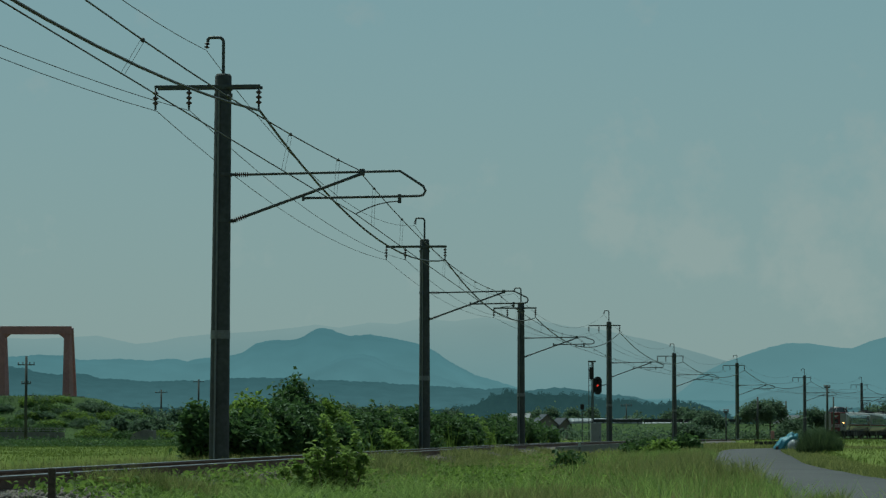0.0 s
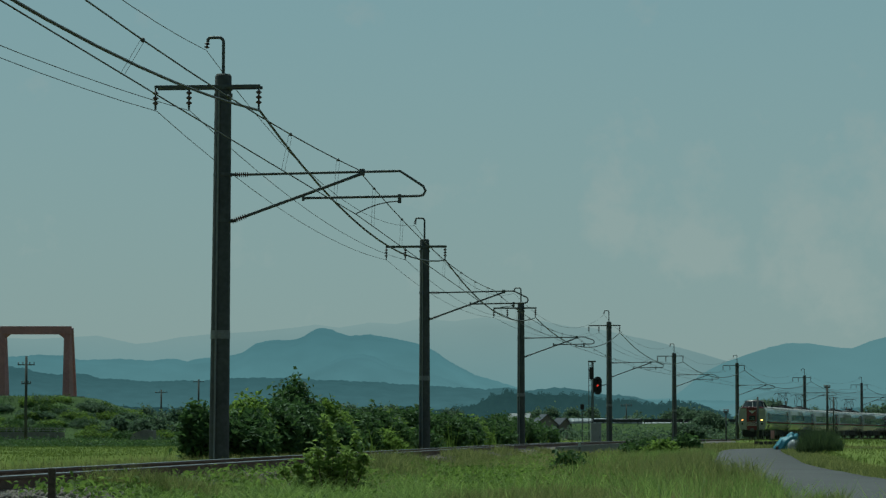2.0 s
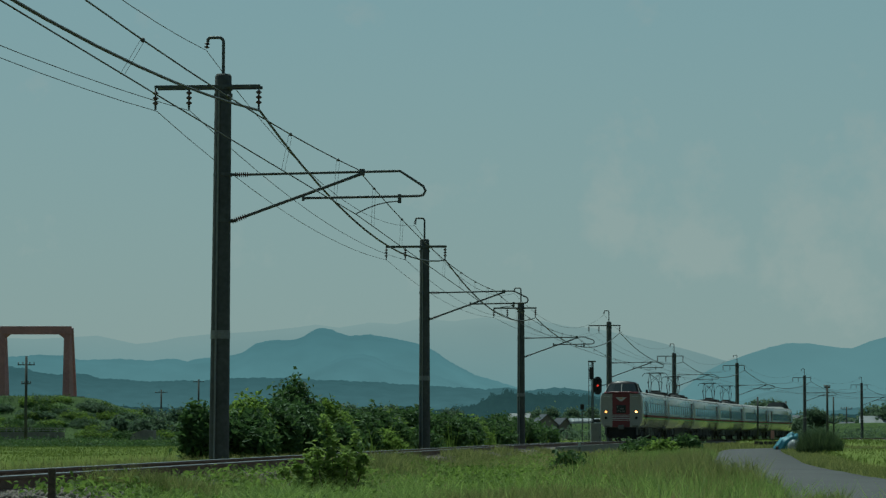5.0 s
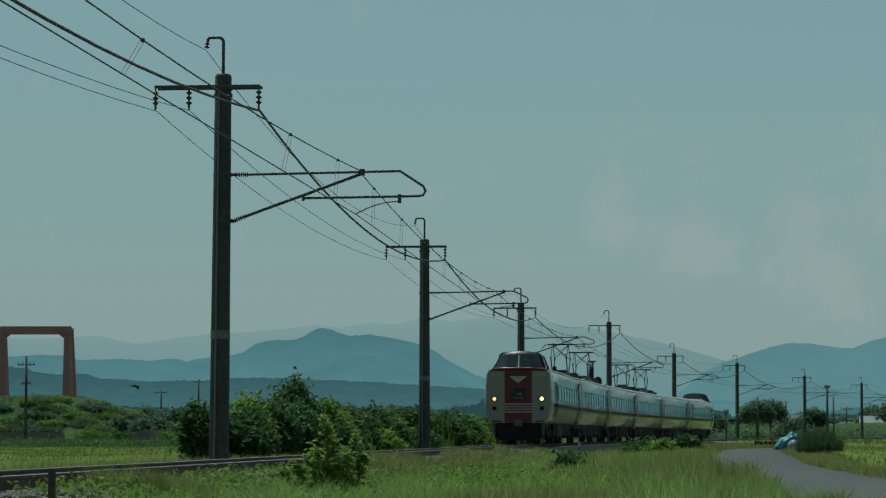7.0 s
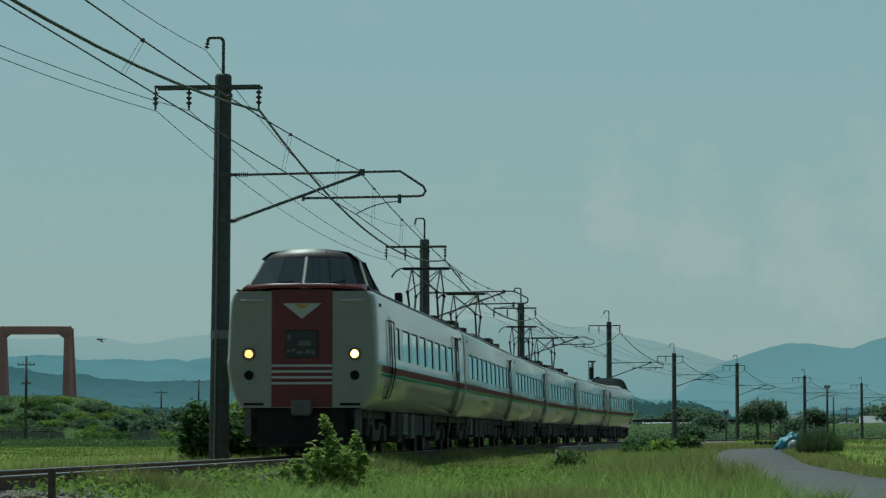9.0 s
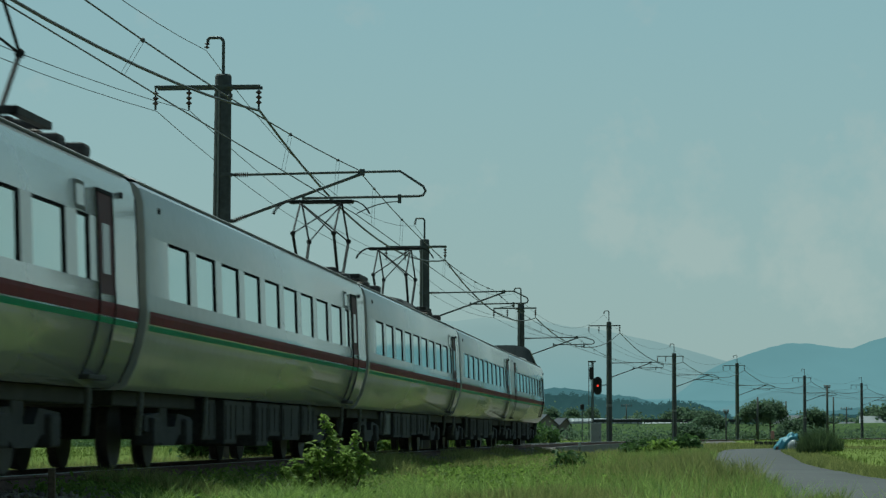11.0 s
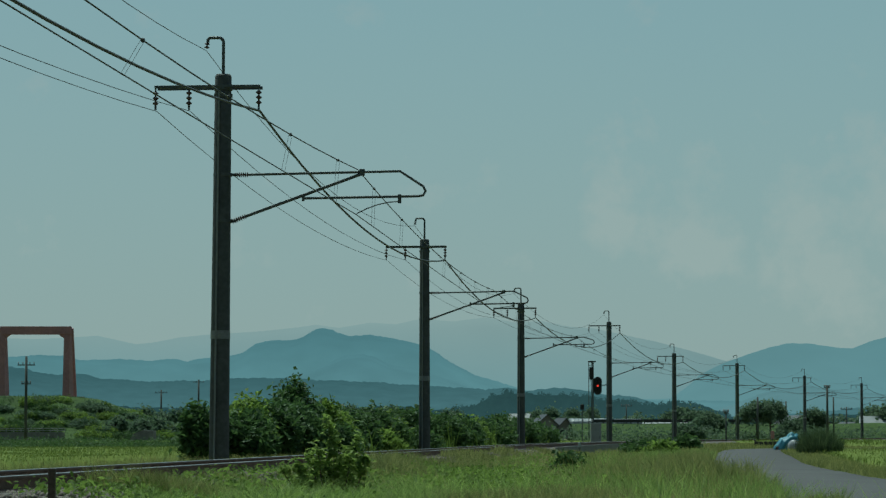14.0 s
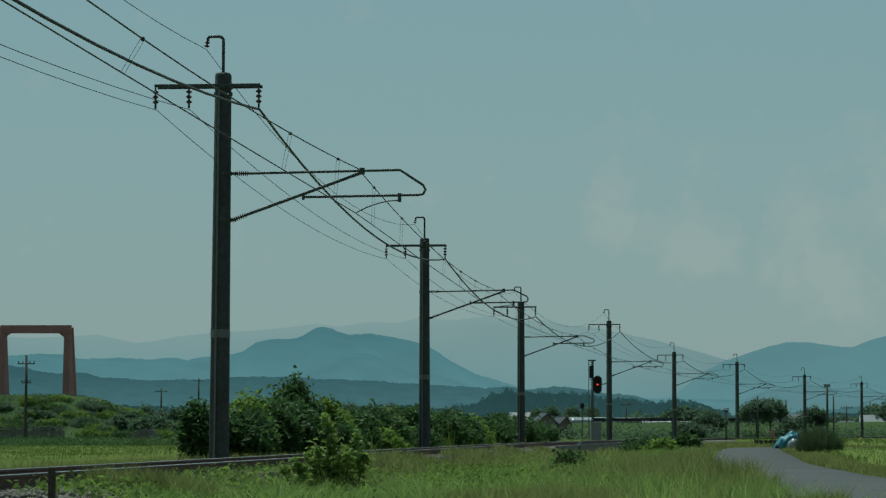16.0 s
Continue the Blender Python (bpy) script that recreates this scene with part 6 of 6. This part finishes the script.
def build_hedge():
    """The ragged line of trees and scrub along the village."""
    pts = []
    for px in np.arange(-250, 1850, 1.6):
        d = 780 + 60 * noise.noise((px * 0.01, 0, 2))
        top = 5.2 + 3.4 * noise.noise((px * 0.02, 3, 0)) + 2.4 * noise.noise((px * 0.09, 7, 0))
        for k in range(5):
            q = rng.normal(size=3) * np.array([0.7, 1.5, 0.3])
            pts.append((at(px, d) + q[0], d + q[1], GROUND + max(top, 0.8) * (k + 0.6) / 5 + q[2]))
    for px in np.arange(890, 1800, 2.2):
        d = max(360, 30 + float(np.interp(px, 784 + 5019 * _X[360:] / _D[360:], _D[360:]))) + 18 * noise.noise((px * 0.03, 0, 6))
        top = 1.4 + 1.5 * noise.noise((px * 0.035, 9, 0)) + 0.6 * noise.noise((px * 0.15, 4, 0))
        for k in range(3):
            if top > 0.35:
                q = rng.normal(size=3) * np.array([0.4, 1.0, 0.15])
                pts.append((at(px, d) + q[0], d + q[1], GROUND + top * (k + 0.5) / 3 + q[2]))
    pts = np.array(pts)
    pts = (pts[:, None, :] + rng.normal(size=(len(pts), 5, 3)) * 0.35).reshape(-1, 3)
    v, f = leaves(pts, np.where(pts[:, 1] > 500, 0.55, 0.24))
    tagged(arrays("far_scrub", v, f, HAZYLEAF), "ragged dark scrub and trees along the village", "scrub", kind="stuff")


build_hedge()


def build_knoll_trees():
    """Crowns that stand out of the wooded knolls behind the village."""
    r = np.random.default_rng(31)
    crest = [(780, 729), (843, 721), (866, 706), (900, 698), (953, 703), (996, 701), (1038, 706), (1075, 714), (1112, 714), (1155, 720), (1198, 716), (1219, 717), (1240, 725), (1262, 736), (1300, 740)]
    d = 1185.0
    pts = []
    for k in range(420):
        px = r.uniform(800, 1290)
        top = float(np.interp(px, [c[0] for c in crest], [c[1] for c in crest]))
        y = top + (744 - top) * r.random() ** 1.3 - r.uniform(0, 4)
        w, h = r.uniform(0.6, 1.5), r.uniform(0.9, 2.2)
        q = r.normal(size=(40, 3))
        q *= (r.random((40, 1)) ** 0.33) / np.linalg.norm(q, axis=1)[:, None]
        pts.append(q * np.array([w, 1.0, h]) + np.array([at(px, d), d, rise(y, d)]))
    pts = np.concatenate(pts)
    v, f = leaves(pts, np.full(len(pts), 0.6))
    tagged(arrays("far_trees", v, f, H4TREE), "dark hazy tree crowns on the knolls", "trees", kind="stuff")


# these crowns glow too: haze is painted into their emission
H4TREE = painted_haze_mat("tree crowns in haze", (0.032, 0.062, 0.062), (0.046, 0.084, 0.086), 0, 22, 0.35)
build_knoll_trees()


def build_levee():
    d = 430.0
    bm = bmesh.new()
    xs = np.linspace(at(1010, d), at(2600, d), 60)
    rings = [[(x, d + o, GROUND - 0.2 + (rise(750, d) - GROUND + 0.2) * q * (1 + 0.1 * noise.noise((x * 0.1, o, 3)))) for x in xs] for o, q in ((-10, 0), (-3, 0.9), (-1, 1), (4, 1), (12, 0))]
    loft(bm, rings, closed=False, cap=(False, False))
    bmesh.ops.recalc_face_normals(bm, faces=bm.faces)
    tagged(part("levee", bm, BANK, smooth=True), "long low grassy levee before the village", "embankment", kind="structure")
    root = thing("guard_rail", Matrix.Translation((0, d - 1, rise(751, d) - 0.1)), "long dark guard rail on the levee", "guard rail")
    bm = bmesh.new()
    box(bm, at(1050, d), at(1330, d), -0.06, 0.06, 0.4, 0.85, 0.01)
    part("beam", bm, UNDER, root)
    for px in range(1055, 1330, 12):
        bm = bmesh.new()
        box(bm, at(px, d) - 0.06, at(px, d) + 0.06, 0.07, 0.2, -0.2, 0.85, 0.01)
        part("post", bm, UNDER, root)


build_levee()

tree(Matrix.Translation(ground_pos(1338, 362)), 5.0, 2.2, 0.16, HAZYLEAF, "dark round-crowned tree beyond the crossing", 420, 0.17)
tree(Matrix.Translation(ground_pos(1362, 368)), 5.1, 2.2, 0.16, HAZYLEAF, "dark round-crowned tree beyond the crossing", 420, 0.17)
tree(Matrix.Translation(ground_pos(1440, 400)), 4.4, 2.0, 0.14, HAZYLEAF, "dark leafy tree beyond the lane", 420, 0.17, 0.15)
tree(Matrix.Translation(ground_pos(1255, 420)), 4.0, 2.6, 0.2, HAZYLEAF, "dark spreading tree near the levee", 420, 0.2, 0.1)
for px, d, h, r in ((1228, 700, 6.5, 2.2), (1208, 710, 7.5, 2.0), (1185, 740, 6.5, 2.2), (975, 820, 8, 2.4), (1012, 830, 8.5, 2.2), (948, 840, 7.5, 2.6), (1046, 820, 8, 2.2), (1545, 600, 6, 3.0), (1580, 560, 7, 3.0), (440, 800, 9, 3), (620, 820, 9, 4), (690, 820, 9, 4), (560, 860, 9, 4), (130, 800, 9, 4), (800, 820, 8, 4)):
    tree(Matrix.Translation(ground_pos(px, d)), h, r, 0.25, HAZYLEAF, "dark village tree in haze", 160, 0.45, 0.1)


def build_reflection_woods():
    """Unseen woods added beyond the fields, right round behind the eye, to close the plain and darken reflections."""
    pts = []
    for a in np.arange(14, 330, 0.3):
        rr = 300 + 50 * noise.noise((a * 0.05, 0, 0))
        top = 9.0 + 4.5 * noise.noise((a * 0.25, 1, 0)) + 2.0 * noise.noise((a * 0.9, 2, 0))
        for k in range(10):
            q = rng.normal(size=3) * np.array([2.5, 2.5, 0.6])
            pts.append((rr * math.sin(radians(a)) + q[0], rr * math.cos(radians(a)) + q[1], GROUND + top * (k + 0.5) / 10 + q[2]))
    # a second belt just out of view, added to darken the far train's side
    for u in np.linspace(0, 1, 260):
        top = 10.5 + 3.0 * noise.noise((u * 22, 5, 0)) + 1.5 * noise.noise((u * 90, 6, 0))
        for k in range(10):
            q = rng.normal(size=3) * np.array([2.0, 2.0, 0.6])
            pts.append((82 + 75 * u + q[0], 400 + 190 * u + q[1], GROUND + top * (k + 0.5) / 10 + q[2]))
    pts = np.array(pts)
    pts = (pts[:, None, :] + rng.normal(size=(len(pts), 5, 3)) * 0.9).reshape(-1, 3)
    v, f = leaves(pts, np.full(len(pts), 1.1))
    tagged(arrays("far_woods", v, f, HAZYLEAF), "unseen dark green woods added round the plain", "woods", kind="stuff")


build_reflection_woods()


# ---- car on the bridge road ----
def build_car():
    root = thing("car", Matrix.Translation((-120, 425, 3)), "small white car on the bridge road", "car")
    bm = bmesh.new()
    loft(bm, [[(x, y, z) for x, z in ((-2.0, 0.35), (2.0, 0.35), (2.05, 0.75), (1.3, 0.9), (-1.7, 0.95), (-2.05, 0.8))] for y in (-0.8, 0.8)])
    bmesh.ops.recalc_face_normals(bm, faces=bm.faces)
    body = part("body", bm, CARWHITE, root)
    bm = bmesh.new()
    loft(bm, [[(x, y * (0.9 if z > 1 else 1), z) for x, z in ((-1.6, 0.93), (1.2, 0.9), (0.6, 1.4), (-1.1, 1.42))] for y in (-0.76, 0.76)])
    bmesh.ops.recalc_face_normals(bm, faces=bm.faces)
    part("cabin", bm, SHIELD, root)
    bm = bmesh.new()
    box(bm, -1.1, 0.6, -0.68, 0.68, 1.40, 1.45, 0.01)
    part("roof", bm, CARWHITE, root)
    for x in (-1.25, 1.25):
        for y in (-0.8, 0.8):
            bm = bmesh.new()
            tube(bm, [(x, y - 0.1, 0.3), (x, y + 0.1, 0.3)], 0.3, 16)
            part("wheel", bm, BLACK, root)
    return root


CARWHITE = mat("white car paint", (0.7, 0.7, 0.7), 0.15, var=0.03, scale=2, coat=0.8)
road_car = build_car()


# ---- bird ----
def build_bird():
    root = thing("bird", Matrix.Translation((-30, 200, 10)), "dark bird of prey in flight", "bird")
    bm = bmesh.new()
    loft(bm, [[(r * math.cos(a), y, r * math.sin(a)) for a in np.linspace(0, 6.28, 9)[:-1]] for y, r in ((-0.30, 0.02), (-0.24, 0.05), (-0.1, 0.085), (0.08, 0.08), (0.25, 0.03))])
    bmesh.ops.recalc_face_normals(bm, faces=bm.faces)
    part("body", bm, FEATHER, root, "", True)
    bm = bmesh.new()
    loft(bm, [[(-0.03, 0.2, 0.012), (0.03, 0.2, 0.012), (0.03, 0.2, -0.012), (-0.03, 0.2, -0.012)], [(-0.13, 0.5, 0.006), (0.13, 0.5, 0.006), (0.13, 0.5, -0.006), (-0.13, 0.5, -0.006)]])
    part("tail", bm, FEATHER, root)
    wings = []
    for sg in (1, -1):
        bm = bmesh.new()
        loft(bm, [[(sg * x, y0, z + 0.012), (sg * x, y1, z + 0.006), (sg * x, y1, z - 0.006), (sg * x, y0, z - 0.012)] for x, y0, y1, z in ((0.04, -0.14, 0.12, 0.0), (0.35, -0.20, 0.10, 0.05), (0.62, -0.12, 0.12, 0.03), (0.78, 0.0, 0.10, 0.0))])
        bmesh.ops.recalc_face_normals(bm, faces=bm.faces)
        wings.append(part("wing", bm, FEATHER, root))
    return root, wings


FEATHER = mat("dark brown feathers", (0.03, 0.024, 0.02), 0.8, var=0.3, scale=8)
bird, wings = build_bird()


def motions():
    """The train runs along the track; each car follows the curve. A bird crosses; the sapling sways."""
    for i, car in enumerate(cars):
        rows = []
        for k in range(33):
            t = k * 0.5
            m = track_pose(front_s(t) + CAR * (i + 0.5))
            rows.append((t, m @ Matrix.Rotation(math.pi, 4, "Z") if i == 5 else m))
        walk(car, rows)
    # a car crosses the bridge and drives off
    for_car = [(0.0, 52), (1.0, 9), (4.0, -120), (8.0, -292), (12.0, -450), (16.0, -452)]
    walk(road_car, [(t, pose(at(x, 425), 425, rise(716, 420) + 0.004, 0, 0, 180)) for t, x in for_car])
    # the bird: rises from behind the bushes, turns before the bridge, sinks back behind them
    d = 230.0
    way = [(0.0, 452, 752, 60), (4.5, 450, 752, 60), (5.8, 415, 722, 70), (6.6, 313, 694, 75), (7.0, 240, 684, 75), (7.5, 160, 664, 70), (8.0, 123, 649, 20), (8.5, 131, 627, -35), (9.0, 177, 601, -70), (9.8, 255, 590, -80), (11.0, 345, 660, -85), (12.2, 420, 735, -85), (13.0, 450, 752, -85), (16.0, 452, 752, -85)]
    walk(bird, [(t, Matrix.Translation((at(x, d), d, rise(y, d))) @ pose(0, 0, 0, 0, 12 if 6 < t < 10 else 0, turn)) for t, x, y, turn in way])
    for sg, w in zip((1, -1), wings):
        walk(w, [(k * 0.2, pose(0, 0, 0, 0, -sg * (8 + 26 * math.sin(k * 1.9)), 0)) for k in range(81)])
    walk(sapling, [(t, sapling.matrix_basis.copy() @ pose(0, 0, 0, b, a, 0)) for t, a, b in ((0, 0, 0), (3, 0.4, 0), (6, -0.2, 0), (9.2, 0, 0), (11.4, 0.3, 0), (12.5, 1.6, 1), (13.6, 2.2, 2), (14.5, 1.2, 1), (16, 0.8, 0))])


motions()
